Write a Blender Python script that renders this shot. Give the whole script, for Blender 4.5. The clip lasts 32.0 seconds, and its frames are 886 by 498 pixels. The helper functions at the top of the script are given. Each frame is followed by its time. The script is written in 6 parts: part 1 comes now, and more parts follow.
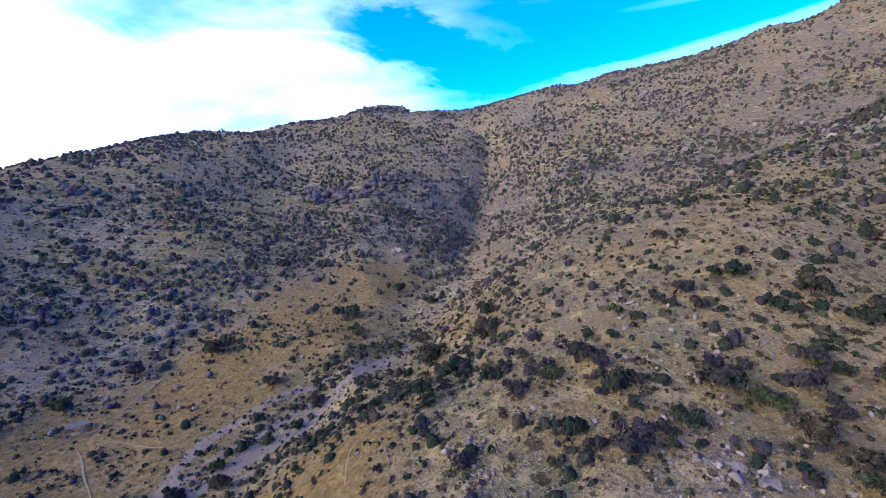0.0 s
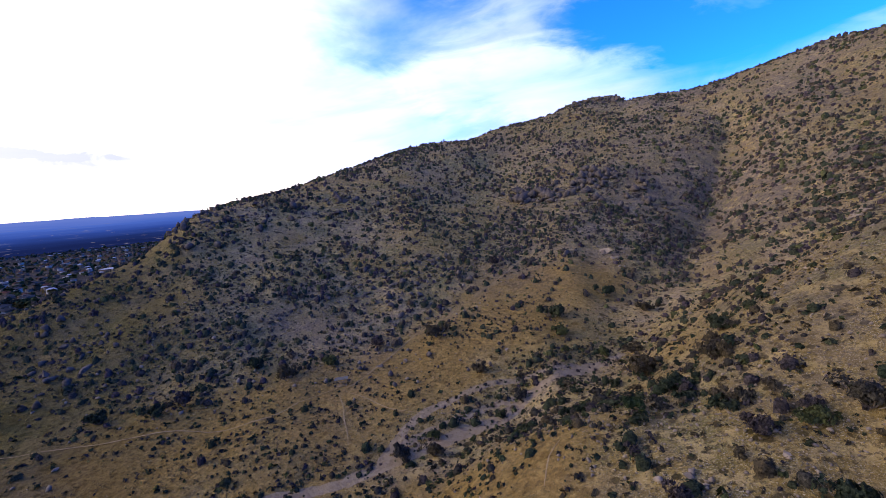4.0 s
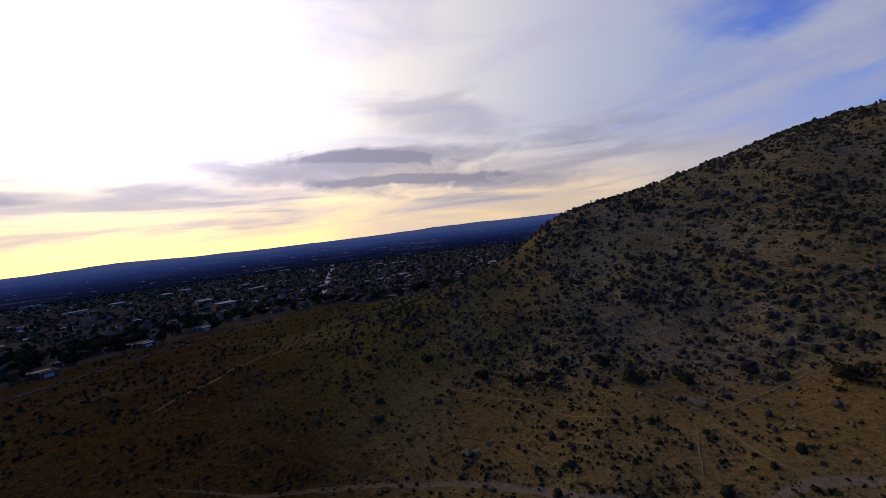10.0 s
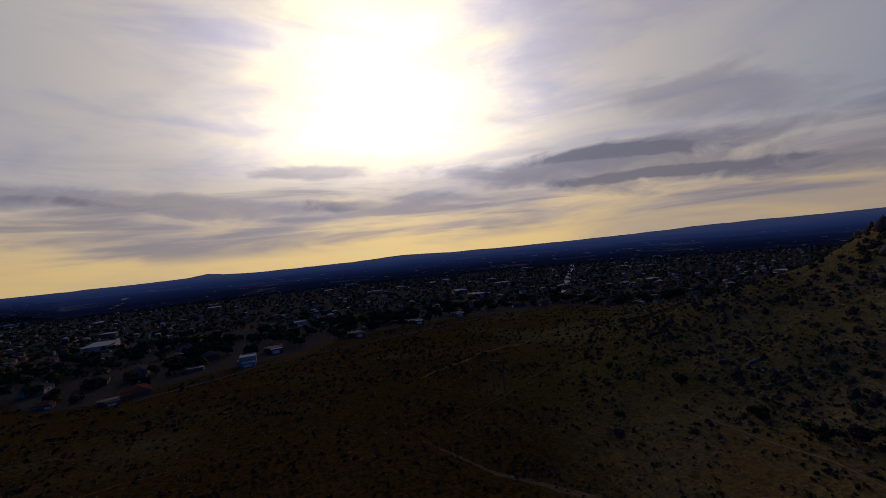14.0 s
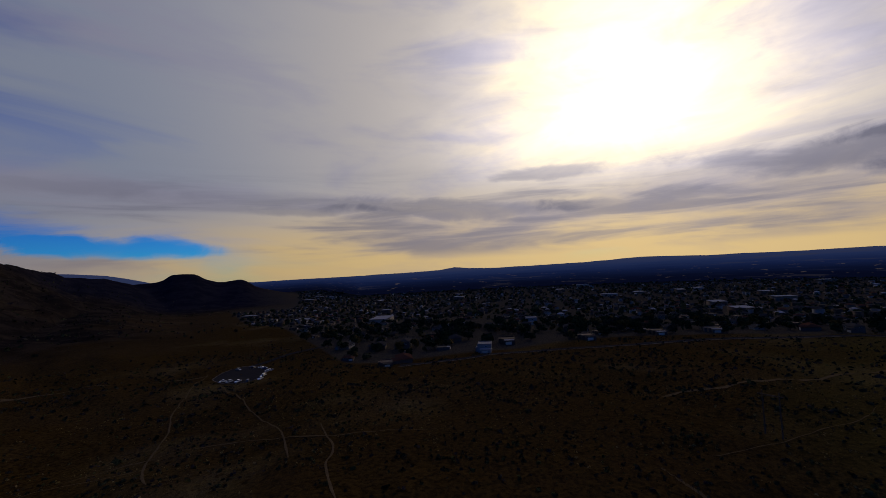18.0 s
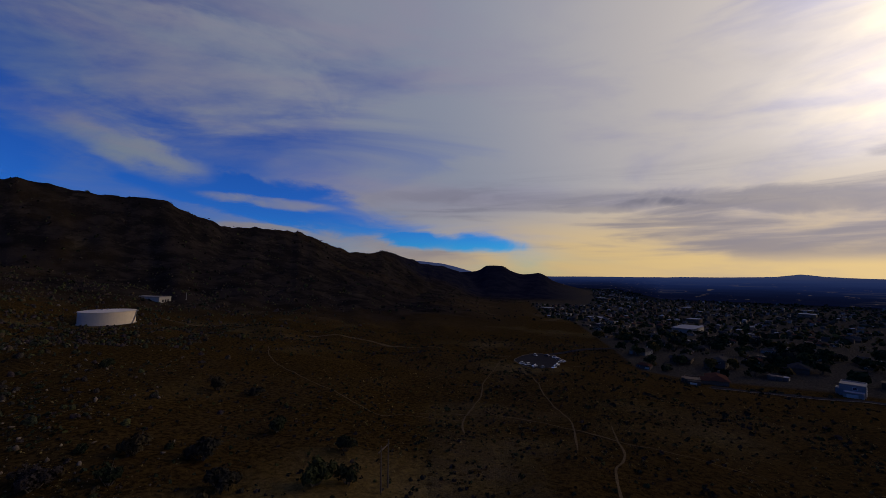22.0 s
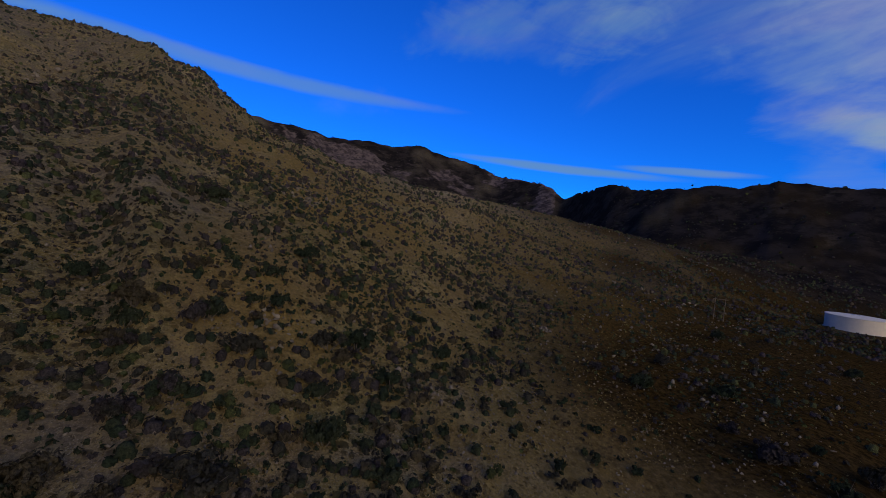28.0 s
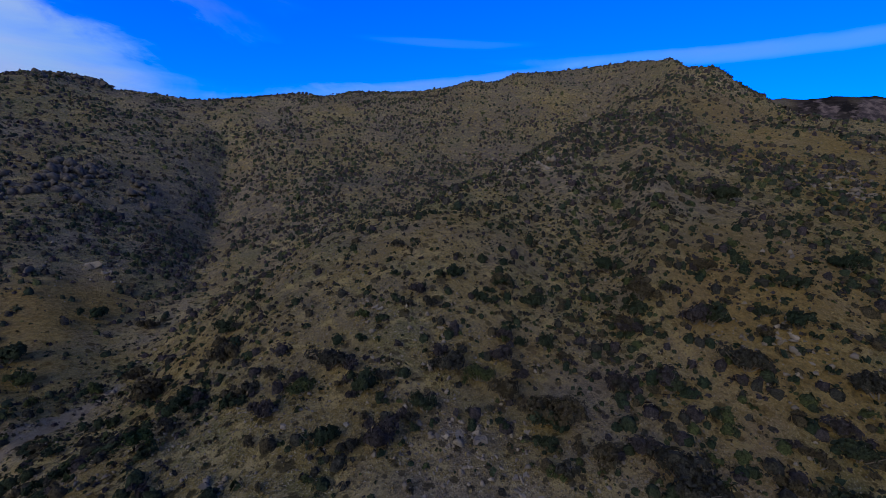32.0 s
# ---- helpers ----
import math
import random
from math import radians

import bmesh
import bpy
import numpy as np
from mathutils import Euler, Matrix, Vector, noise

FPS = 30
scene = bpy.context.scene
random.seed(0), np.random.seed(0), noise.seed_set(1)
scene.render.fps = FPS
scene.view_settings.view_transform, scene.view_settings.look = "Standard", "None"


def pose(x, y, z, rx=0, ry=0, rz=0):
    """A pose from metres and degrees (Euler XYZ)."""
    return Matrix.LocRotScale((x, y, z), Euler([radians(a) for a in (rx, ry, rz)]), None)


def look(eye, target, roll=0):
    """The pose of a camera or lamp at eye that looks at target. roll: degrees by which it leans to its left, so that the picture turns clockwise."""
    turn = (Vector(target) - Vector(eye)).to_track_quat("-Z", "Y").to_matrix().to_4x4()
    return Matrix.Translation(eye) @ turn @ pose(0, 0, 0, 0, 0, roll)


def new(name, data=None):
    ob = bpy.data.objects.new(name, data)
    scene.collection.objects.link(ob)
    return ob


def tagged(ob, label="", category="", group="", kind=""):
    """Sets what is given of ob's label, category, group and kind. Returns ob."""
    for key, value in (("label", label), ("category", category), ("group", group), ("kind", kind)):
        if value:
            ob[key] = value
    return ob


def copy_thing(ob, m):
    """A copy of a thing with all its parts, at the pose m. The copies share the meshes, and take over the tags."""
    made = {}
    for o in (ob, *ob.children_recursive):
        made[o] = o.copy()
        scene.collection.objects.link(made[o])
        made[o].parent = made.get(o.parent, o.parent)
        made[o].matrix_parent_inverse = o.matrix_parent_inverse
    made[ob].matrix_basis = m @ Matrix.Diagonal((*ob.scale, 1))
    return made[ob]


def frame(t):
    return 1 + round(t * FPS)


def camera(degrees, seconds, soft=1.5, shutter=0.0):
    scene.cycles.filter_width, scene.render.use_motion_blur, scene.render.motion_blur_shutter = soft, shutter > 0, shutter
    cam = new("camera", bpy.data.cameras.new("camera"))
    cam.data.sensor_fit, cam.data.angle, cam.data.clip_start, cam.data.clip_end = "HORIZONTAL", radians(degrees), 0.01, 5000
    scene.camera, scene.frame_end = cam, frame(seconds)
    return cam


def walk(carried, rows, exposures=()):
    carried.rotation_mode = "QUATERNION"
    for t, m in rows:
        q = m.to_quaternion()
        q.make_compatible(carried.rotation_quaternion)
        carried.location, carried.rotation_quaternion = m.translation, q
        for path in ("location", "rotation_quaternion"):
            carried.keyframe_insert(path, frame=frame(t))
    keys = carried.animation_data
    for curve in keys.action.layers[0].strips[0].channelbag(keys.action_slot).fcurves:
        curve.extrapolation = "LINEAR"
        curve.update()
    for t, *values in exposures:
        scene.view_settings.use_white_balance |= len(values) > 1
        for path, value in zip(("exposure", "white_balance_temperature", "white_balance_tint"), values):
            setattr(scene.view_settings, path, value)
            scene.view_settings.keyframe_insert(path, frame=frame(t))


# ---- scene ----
cam = camera(94.3, 32.0, soft=0.5)
# the camera hangs at one place and turns: seconds, bearing to the left of +y, pitch, roll
ROWS = (
    (0, 0.04, -8.79, -1.26), (0.5, 3.79, -8.68, -1.67), (1, 7.12, -8.55, -2.01), (1.5, 10.03, -8.48, -2.32),
    (2, 13.31, -8.39, -2.71), (2.5, 16.72, -8.25, -3.07), (3, 20.38, -8.07, -3.41), (3.5, 24.44, -7.87, -3.76),
    (5.5, 39.5, -6.64, -4.97), (6, 43.34, -6.32, -5.25), (6.5, 47.13, -5.96, -5.52), (7, 50.92, -5.62, -5.77),
    (7.5, 54.6, -5.27, -6.01), (8, 58.13, -4.89, -6.16), (8.5, 61.94, -4.45, -6.28), (9, 66.1, -3.97, -6.32),
    (9.5, 70.41, -3.47, -6.36), (10, 74.56, -3, -6.44), (10.5, 78.7, -2.51, -6.44), (11, 83.09, -1.98, -6.4),
    (11.5, 87.27, -1.53, -6.38), (12, 91.4, -1.12, -6.26), (12.5, 95.26, -0.75, -6.06), (13, 99.01, -0.41, -5.89),
    (13.5, 102.98, -0, -5.76), (14, 107, 0.4, -5.54), (14.5, 111.09, 0.74, -5.23), (16.5, 126.77, 1.99, -4.15),
    (17, 130.71, 2.24, -3.83), (17.5, 134.73, 2.48, -3.46), (18, 138.45, 2.71, -3.15), (18.5, 141.78, 2.86, -2.8),
    (19, 145.46, 3.01, -2.42), (19.5, 149.12, 3.12, -2.08), (20, 153.11, 3.18, -1.72), (20.5, 158.25, 3.24, -1.25),
    (21, 164.91, 3.31, -0.68), (21.5, 171.83, 3.3, -0.07), (22, 177.98, 3.25, 0.49), (22.5, 184.53, 3.18, 1.12),
    (23, 191.83, 2.98, 1.8), (23.5, 199.13, 2.7, 2.42), (24, 206.04, 2.34, 3.01), (24.5, 212.57, 1.92, 3.51),
    (26.5, 240.55, -0.42, 5.04), (27, 248.41, -1.09, 5.3), (27.5, 255.72, -1.75, 5.38), (28, 262.74, -2.4, 5.44),
    (28.5, 270.16, -3.06, 5.43), (29, 277.44, -3.72, 5.36), (29.5, 284.89, -4.32, 5.18), (30, 292.59, -4.94, 4.93),
    (30.5, 300.71, -5.55, 4.53), (31, 308.99, -6.15, 4.02), (31.5, 317.69, -6.66, 3.38), (32, 325.79, -7.07, 2.67),
)


def aimed(yaw, pitch, roll):
    return pose(0, 0, 60, 0, 0, yaw) @ pose(0, 0, 0, 90 + pitch, 0, 0) @ pose(0, 0, 0, 0, 0, roll)


EXPOSURES = ((0, 0.95, 5800, 16), (3.5, 0.45, 6800, 15), (6, -0.05, 8600, 13), (9, -1.0, 9000, 12), (11, -1.6, 9000, 12), (13, -2.15, 9000, 11), (17, -2.4, 9000, 11), (20, -2.4, 8800, 11),
             (23, -1.95, 9200, 11), (26.5, -1.6, 7900, 8), (28, -1.45, 7200, 6), (30, -1.25, 6400, 3), (32, -0.95, 5900, 1))
walk(cam, [(t, aimed(y, p, r)) for t, y, p, r in ROWS], EXPOSURES)

# ---- sky and sun ----
SUN_AZ, SUN_EL = 113.0, 19.0
SUN_DIR = Vector((-math.sin(radians(SUN_AZ)) * math.cos(radians(SUN_EL)), math.cos(radians(SUN_AZ)) * math.cos(radians(SUN_EL)), math.sin(radians(SUN_EL))))


class Nodes:
    """A short hand for node trees."""

    def __init__(self, tree):
        self.tree = tree
        tree.nodes.clear()

    def add(self, kind, inputs=None, **settings):
        node = self.tree.nodes.new(kind)
        for key, value in settings.items():
            setattr(node, key, value)
        for key, value in (inputs or {}).items():
            socket = node.inputs[key]
            if isinstance(value, bpy.types.NodeSocket):
                self.tree.links.new(value, socket)
            else:
                socket.default_value = value
        return node

    def math(self, op, a, b=0.0, c=0.0, clamp=False):
        return self.add("ShaderNodeMath", {0: a, 1: b, 2: c}, operation=op, use_clamp=clamp).outputs[0]

    def vmath(self, op, a, b=(0, 0, 0), out=0):
        return self.add("ShaderNodeVectorMath", {0: a, 1: b}, operation=op).outputs[out]

    def span(self, value, a, b, c=0.0, d=1.0, smooth=True):
        return self.add("ShaderNodeMapRange", {"Value": value, 1: a, 2: b, 3: c, 4: d}, interpolation_type="SMOOTHSTEP" if smooth else "LINEAR").outputs[0]

    def mix(self, fac, a, b, kind="MIX"):
        node = self.tree.nodes.new("ShaderNodeMix")
        node.data_type, node.blend_type = "RGBA", kind
        for key, value in ((0, fac), (6, a), (7, b)):
            if isinstance(value, bpy.types.NodeSocket):
                self.tree.links.new(value, node.inputs[key])
            else:
                node.inputs[key].default_value = value if key == 0 else (*value, 1)[:4]
        return node.outputs[2]

    def noise(self, vector, scale, detail=4.0, rough=0.55, warp=0.0, out=0):
        return self.add("ShaderNodeTexNoise", {"Vector": vector, "Scale": scale, "Detail": detail, "Roughness": rough, "Distortion": warp}).outputs[out]


world = bpy.data.worlds.new("sky")
scene.world = world
world.use_nodes = True
g = Nodes(world.node_tree)
way = g.vmath("NORMALIZE", g.add("ShaderNodeTexCoord").outputs["Generated"])
sky = g.add("ShaderNodeTexSky", sky_type="NISHITA", sun_disc=False, sun_elevation=radians(SUN_EL), sun_rotation=radians(-SUN_AZ), altitude=1900, air_density=1.0, dust_density=0.6, ozone_density=2.5)
blue = g.add("ShaderNodeHueSaturation", {"Hue": 0.50, "Saturation": 1.75, "Value": 1.0, "Color": sky.outputs[0]}).outputs[0]
blue = g.vmath("MULTIPLY", blue, (0.0, 0.232, 0.55))
xyz = g.add("ShaderNodeSeparateXYZ", {0: way})
up = g.math("MAXIMUM", xyz.outputs[2], 0.0)
toward = g.vmath("DOT_PRODUCT", way, tuple(SUN_DIR), out=1)
# bearing (to the left of +y) and rise in degrees
az = g.math("MULTIPLY", g.math("ARCTAN2", g.math("MULTIPLY", xyz.outputs[0], -1.0), xyz.outputs[1]), 180 / math.pi)
az_round = g.math("ADD", az, g.math("MULTIPLY", g.math("LESS_THAN", az, 0.0), 360.0))
rise = g.math("MULTIPLY", g.math("ARCSINE", xyz.outputs[2]), 180 / math.pi)
# layered cloud low down, drawn-out wisps of a high sheet above
layer = g.vmath("MULTIPLY", way, (1.0, 1.0, 5.0))
bands = g.noise(layer, 1.9, 6, 0.52, 0.5)
lift = g.math("ADD", up, 0.24)
sheet = g.add("ShaderNodeCombineXYZ", {0: g.math("DIVIDE", xyz.outputs[0], lift), 1: g.math("DIVIDE", xyz.outputs[1], lift), 2: 0.0}).outputs[0]
wisp = g.add("ShaderNodeMapping", {"Vector": sheet, "Rotation": (0, 0, radians(-28)), "Location": (0.4, 0.2, 0), "Scale": (0.62, 1.35, 1.0)}).outputs[0]
wisps = g.noise(wisp, 0.95, 7, 0.55, 0.8)
high = g.span(up, 0.08, 0.30)
body = g.math("ADD", g.math("MULTIPLY", bands, g.math("SUBTRACT", 1.0, high)), g.math("MULTIPLY", wisps, high))
torn = g.math("SUBTRACT", g.noise(g.vmath("MULTIPLY", way, (1.0, 1.0, 3.6)), 3.4, 7, 0.58, 0.7), 0.5)
curl = g.math("SUBTRACT", g.noise(g.vmath("MULTIPLY", way, (1.0, 1.0, 2.2)), 7.0, 6, 0.6, 0.9), 0.5)


def patch(az0, az1, el0, el1, thick, fray=1.0):
    """A long soft-edged patch of sky between two bearings, 1 in its middle and 0 outside."""
    if max(az0, az1) > 120 or min(az0, az1) < -120:
        az0, az1, angle = az0 % 360, az1 % 360, az_round
    else:
        angle = az
    mid, half = (az0 + az1) / 2, abs(az0 - az1) / 2
    u = g.math("DIVIDE", g.math("SUBTRACT", angle, mid), half)
    middle = g.math("ADD", (el0 + el1) / 2, g.math("MULTIPLY", u, (el0 - el1) / 2 if az0 > az1 else (el1 - el0) / 2))
    v = g.math("DIVIDE", g.math("SUBTRACT", rise, middle), thick)
    v = g.math("ADD", v, g.math("MULTIPLY", torn, 2.0 * fray))
    q = g.math("ADD", g.math("MULTIPLY", u, u), g.math("MULTIPLY", v, v))
    return g.span(g.math("ADD", q, g.math("MULTIPLY", curl, 1.5 * fray)), 0.05, 1.35, 1.0, 0.0)


def gathered(rows, fray=1.0):
    total = None
    for *where, gain in rows:
        one = g.math("MULTIPLY", patch(*where, fray), gain)
        total = one if total is None else g.math("ADD", total, one)
    return total


# where the sheet thickens and where blue sky opens in it
cover = g.math("SUBTRACT", g.math("MULTIPLY", g.span(toward, -0.75, 0.75, 0.0, 1.0, smooth=False), 0.74), 0.34)
cover = g.math("ADD", cover, gathered(((-6, -52, 10.6, 17.0, 1.8, 0.30), (2, -46, 13.4, 18.8, 2.2, -0.34), (46, 18, 20.5, 21.5, 5.0, -0.13), (14, -10, 19.5, 15.0, 3.5, -0.30), (34, -4, 15.0, 12.0, 5.0, 0.16),
                                        (-142, -180, 11.0, 6.0, 3.0, -0.36), (-112, -138, 13.0, 11.0, 5.5, -0.22), (-138, -158, 15.0, 8.0, 2.6, 0.26), (-150, -168, 9.2, 8.3, 0.8, 0.34), (-152, -164, 5.4, 5.0, 0.8, 0.30),
                                        (-84, -126, 24.0, 27.0, 5.0, 0.20), (-128, -170, 21.0, 24.0, 7.0, 0.16), (184, 168, 11.5, 13.0, 3.2, 0.10), (187, 166, 5.0, 3.6, 1.4, -0.34), (170, 130, 16.0, 18.0, 7.0, 0.12))))
# cloud thinned overhead, above the view, to dim the ground's fill light
clear = g.span(up, 0.55, 0.90, 0.0, 0.40)
veil = g.span(g.math("SUBTRACT", g.math("ADD", body, cover), clear), 0.30, 0.78)
# thin streaks over the ridges away from the sun
streaks = gathered(((-8, -52, 11.0, 17.2, 1.1, 0.55), (-42, -96, 17.6, 16.2, 1.0, 0.55), (-97, -126, 10.7, 8.9, 0.6, 0.75), (-119, -134, 10.3, 9.3, 0.5, 0.65), (18, -8, 11.0, 9.0, 2.2, 0.35), (-22, -46, 19.4, 19.6, 0.6, 0.2)), 0.45)
veil = g.math("MAXIMUM", veil, streaks)
low = g.span(up, 0.02, 0.22, 1.0, 0.0)
ahead = g.math("MAXIMUM", toward, 0.0)
# the sun stands behind the sheet, whose thickness breaks up its glow
thin = g.math("ADD", 1.0, g.math("ADD", g.math("MULTIPLY", torn, 1.2), g.math("MULTIPLY", curl, 0.8)))
glow1 = g.math("POWER", ahead, 2.8)
glow2 = g.math("MULTIPLY", g.math("MULTIPLY", g.math("POWER", ahead, 24.0), thin), g.span(up, 0.13, 0.28, 0.10, 1.0))
bright = g.math("ADD", g.math("ADD", g.math("ADD", g.span(toward, -0.6, 0.35, 1.25, 1.75), g.math("MULTIPLY", low, g.span(toward, -0.1, 0.5, 0.0, 0.30))), g.math("MULTIPLY", glow1, g.span(up, 0.04, 0.26, 1.35, 1.25))), g.math("MULTIPLY", glow2, 6.5))
shade = g.math("MULTIPLY", g.span(g.noise(layer, 1.7, 6, 0.55, 0.6), 0.40, 0.66), g.span(glow2, 0.15, 0.8, 0.75, 0.10))
# grey banks drawn out along the skyline and broader bars on the sun's side
bank = g.span(g.noise(g.vmath("MULTIPLY", way, (1.0, 1.0, 10.0)), 2.3, 7, 0.55, 0.6), 0.44, 0.66)
bank = g.math("MULTIPLY", bank, g.math("MULTIPLY", g.span(up, 0.015, 0.05), g.span(up, 0.14, 0.26, 1.0, 0.0)))
bank = g.math("MULTIPLY", g.math("MULTIPLY", bank, g.span(toward, 0.15, 0.6)), 0.55)
bars = gathered(((108, 62, 11.2, 6.0, 2.8, 0.62), (157, 116, 9.6, 6.4, 1.5, 0.50), (132, 115, 12.2, 11.6, 1.1, 0.42), (96, 62, 11.4, 9.4, 1.5, 0.65), (92, 64, 7.6, 6.4, 0.7, 0.55), (76, 52, 6.4, 4.4, 1.2, 0.5), (168, 143, 8.8, 8.4, 0.8, 0.35), (84, 62, 17.0, 13.0, 3.4, 0.32), (126, 112, 7.4, 7.0, 0.9, 0.4)), 1.2)
bank = g.math("MINIMUM", g.math("MAXIMUM", bank, bars), 0.85)
bright = g.math("MULTIPLY", bright, g.math("SUBTRACT", 1.0, g.math("MULTIPLY", bank, 0.64)))
lit = g.mix(low, (0.84, 0.88, 1.05), (1.0, 0.83, 0.52))
lit = g.mix(g.span(g.math("ADD", toward, g.math("MULTIPLY", low, 0.36)), 0.42, 1.02), (0.44, 0.60, 1.02), lit)
lit = g.mix(g.span(toward, -0.55, 0.05), (0.27, 0.60, 1.05), lit)
lit = g.mix(g.span(glow2, 0.05, 0.6), lit, (1.0, 0.96, 0.84))
colour = g.mix(shade, lit, g.mix(low, (0.50, 0.58, 1.00), (0.48, 0.48, 0.62)))
colour = g.mix(g.math("MULTIPLY", bank, 0.9), colour, (0.52, 0.62, 1.10))
cloud = g.vmath("SCALE", colour)
g.tree.links.new(bright, cloud.node.inputs["Scale"])
colour = g.mix(veil, blue, cloud)
g.add("ShaderNodeOutputWorld", {0: g.add("ShaderNodeBackground", {"Color": colour, "Strength": 1.0}).outputs[0]})

sun = new("sun", bpy.data.lights.new("sun", "SUN"))
sun.data.energy, sun.data.angle, sun.data.color = 1.35, radians(20), (1.0, 0.75, 0.44)
sun.matrix_world = look((0, 0, 900), Vector((0, 0, 900)) - SUN_DIR)

# ---- materials ----
def material(name, build):
    mat = bpy.data.materials.new(name)
    mat.use_nodes = True
    g = Nodes(mat.node_tree)
    shader = build(g)
    g.add("ShaderNodeOutputMaterial", {"Surface": shader})
    return mat


def surface(g, colour, rough=0.9, metal=0.0, bump=None, depth=0.02, strength=0.6, specular=0.3):
    inputs = {"Base Color": colour if isinstance(colour, bpy.types.NodeSocket) else (*colour, 1), "Roughness": rough, "Metallic": metal, "Specular IOR Level": specular}
    if bump is not None:
        inputs["Normal"] = g.add("ShaderNodeBump", {"Height": bump, "Distance": depth, "Strength": strength}).outputs[0]
    return g.add("ShaderNodeBsdfPrincipled", inputs).outputs[0]


def places(g):
    return g.add("ShaderNodeNewGeometry").outputs["Position"]


def attribute(g, name):
    return g.add("ShaderNodeAttribute", attribute_name=name).outputs["Fac"]


def ground_shader(g):
    p = places(g)
    wide, mid, fine, grit = g.noise(p, 0.012, 5), g.noise(p, 0.09, 5, 0.6), g.noise(p, 0.75, 7, 0.68), g.noise(p, 5.0, 4, 0.7)
    soil = g.mix(g.span(mid, 0.35, 0.65), (0.180, 0.130, 0.078), (0.290, 0.218, 0.138))
    grass = g.mix(g.span(fine, 0.35, 0.7), (0.150, 0.103, 0.030), (0.250, 0.178, 0.060))
    green = g.mix(g.span(fine, 0.3, 0.7), (0.078, 0.078, 0.026), (0.150, 0.135, 0.050))
    colour = g.mix(g.span(g.math("ADD", g.math("MULTIPLY", mid, 0.6), g.math("MULTIPLY", wide, 0.5)), 0.44, 0.60), soil, grass)
    colour = g.mix(g.math("MULTIPLY", g.span(g.noise(p, 0.05, 6, 0.65), 0.48, 0.62), 0.7), colour, green)
    speck = g.math("MULTIPLY", g.span(fine, 0.47, 0.56), g.span(g.noise(p, 2.2, 5, 0.7), 0.44, 0.56))
    colour = g.mix(g.math("MULTIPLY", speck, 0.85), colour, (0.040, 0.036, 0.022))
    colour = g.mix(g.math("MULTIPLY", g.span(grit, 0.55, 0.63), 0.8), colour, (0.40, 0.335, 0.255))
    pale = g.span(g.noise(p, 0.24, 6, 0.68), 0.52, 0.61)
    colour = g.mix(g.math("MULTIPLY", pale, 0.62), colour, (0.34, 0.245, 0.105))
    tuft = g.span(g.noise(p, 2.8, 3, 0.7), 0.53, 0.60)
    colour = g.mix(g.math("MULTIPLY", tuft, 0.32), colour, (0.35, 0.27, 0.125))
    gap = g.span(g.noise(p, 1.7, 5, 0.75), 0.54, 0.60)
    colour = g.mix(g.math("MULTIPLY", gap, 0.75), colour, (0.050, 0.041, 0.024))
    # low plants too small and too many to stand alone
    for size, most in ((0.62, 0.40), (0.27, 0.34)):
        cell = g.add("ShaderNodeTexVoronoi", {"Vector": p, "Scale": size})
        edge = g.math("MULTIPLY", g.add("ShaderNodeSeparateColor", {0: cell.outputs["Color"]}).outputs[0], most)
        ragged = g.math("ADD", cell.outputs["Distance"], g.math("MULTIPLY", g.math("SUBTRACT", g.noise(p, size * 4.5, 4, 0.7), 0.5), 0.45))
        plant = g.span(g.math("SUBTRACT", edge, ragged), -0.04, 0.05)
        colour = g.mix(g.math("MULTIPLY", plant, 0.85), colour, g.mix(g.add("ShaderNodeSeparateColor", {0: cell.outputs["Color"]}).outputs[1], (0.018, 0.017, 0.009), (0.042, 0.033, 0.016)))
    brown = g.mix(g.span(fine, 0.35, 0.65), (0.012, 0.0065, 0.0024), (0.060, 0.033, 0.010))
    gold = g.mix(g.span(fine, 0.34, 0.68), (0.138, 0.083, 0.024), (0.250, 0.162, 0.052))
    gold = g.mix(g.math("MULTIPLY", g.span(g.noise(p, 1.3, 6, 0.75), 0.50, 0.58), 0.55), gold, (0.055, 0.042, 0.020))
    colour = g.mix(g.math("MULTIPLY", attribute(g, "gold"), 0.88), colour, gold)
    colour = g.mix(attribute(g, "fan"), colour, brown)
    meadow = g.mix(g.span(fine, 0.3, 0.7), (0.036, 0.031, 0.009), (0.085, 0.071, 0.022))
    colour = g.mix(attribute(g, "meadow"), colour, meadow)
    stony = attribute(g, "stony")
    rock = g.mix(g.span(fine, 0.35, 0.65), (0.055, 0.044, 0.037), (0.145, 0.115, 0.088))
    colour = g.mix(g.math("MULTIPLY", stony, g.span(g.noise(p, 0.25, 6, 0.7), 0.36, 0.56)), colour, rock)
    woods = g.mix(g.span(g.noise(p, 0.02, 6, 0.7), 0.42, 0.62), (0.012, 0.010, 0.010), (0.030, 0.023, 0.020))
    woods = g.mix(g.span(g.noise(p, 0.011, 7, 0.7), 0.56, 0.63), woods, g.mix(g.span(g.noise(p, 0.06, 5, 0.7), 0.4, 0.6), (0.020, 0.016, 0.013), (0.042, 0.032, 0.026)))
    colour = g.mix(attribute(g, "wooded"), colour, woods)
    # distance haze painted as a dark blue tint on the far mesa
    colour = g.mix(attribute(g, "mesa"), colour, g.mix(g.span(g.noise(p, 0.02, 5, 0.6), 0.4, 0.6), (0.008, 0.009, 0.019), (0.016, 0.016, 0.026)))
    face = g.span(g.noise(g.vmath("MULTIPLY", p, (1, 1, 0.35)), 0.03, 7, 0.7), 0.40, 0.60)
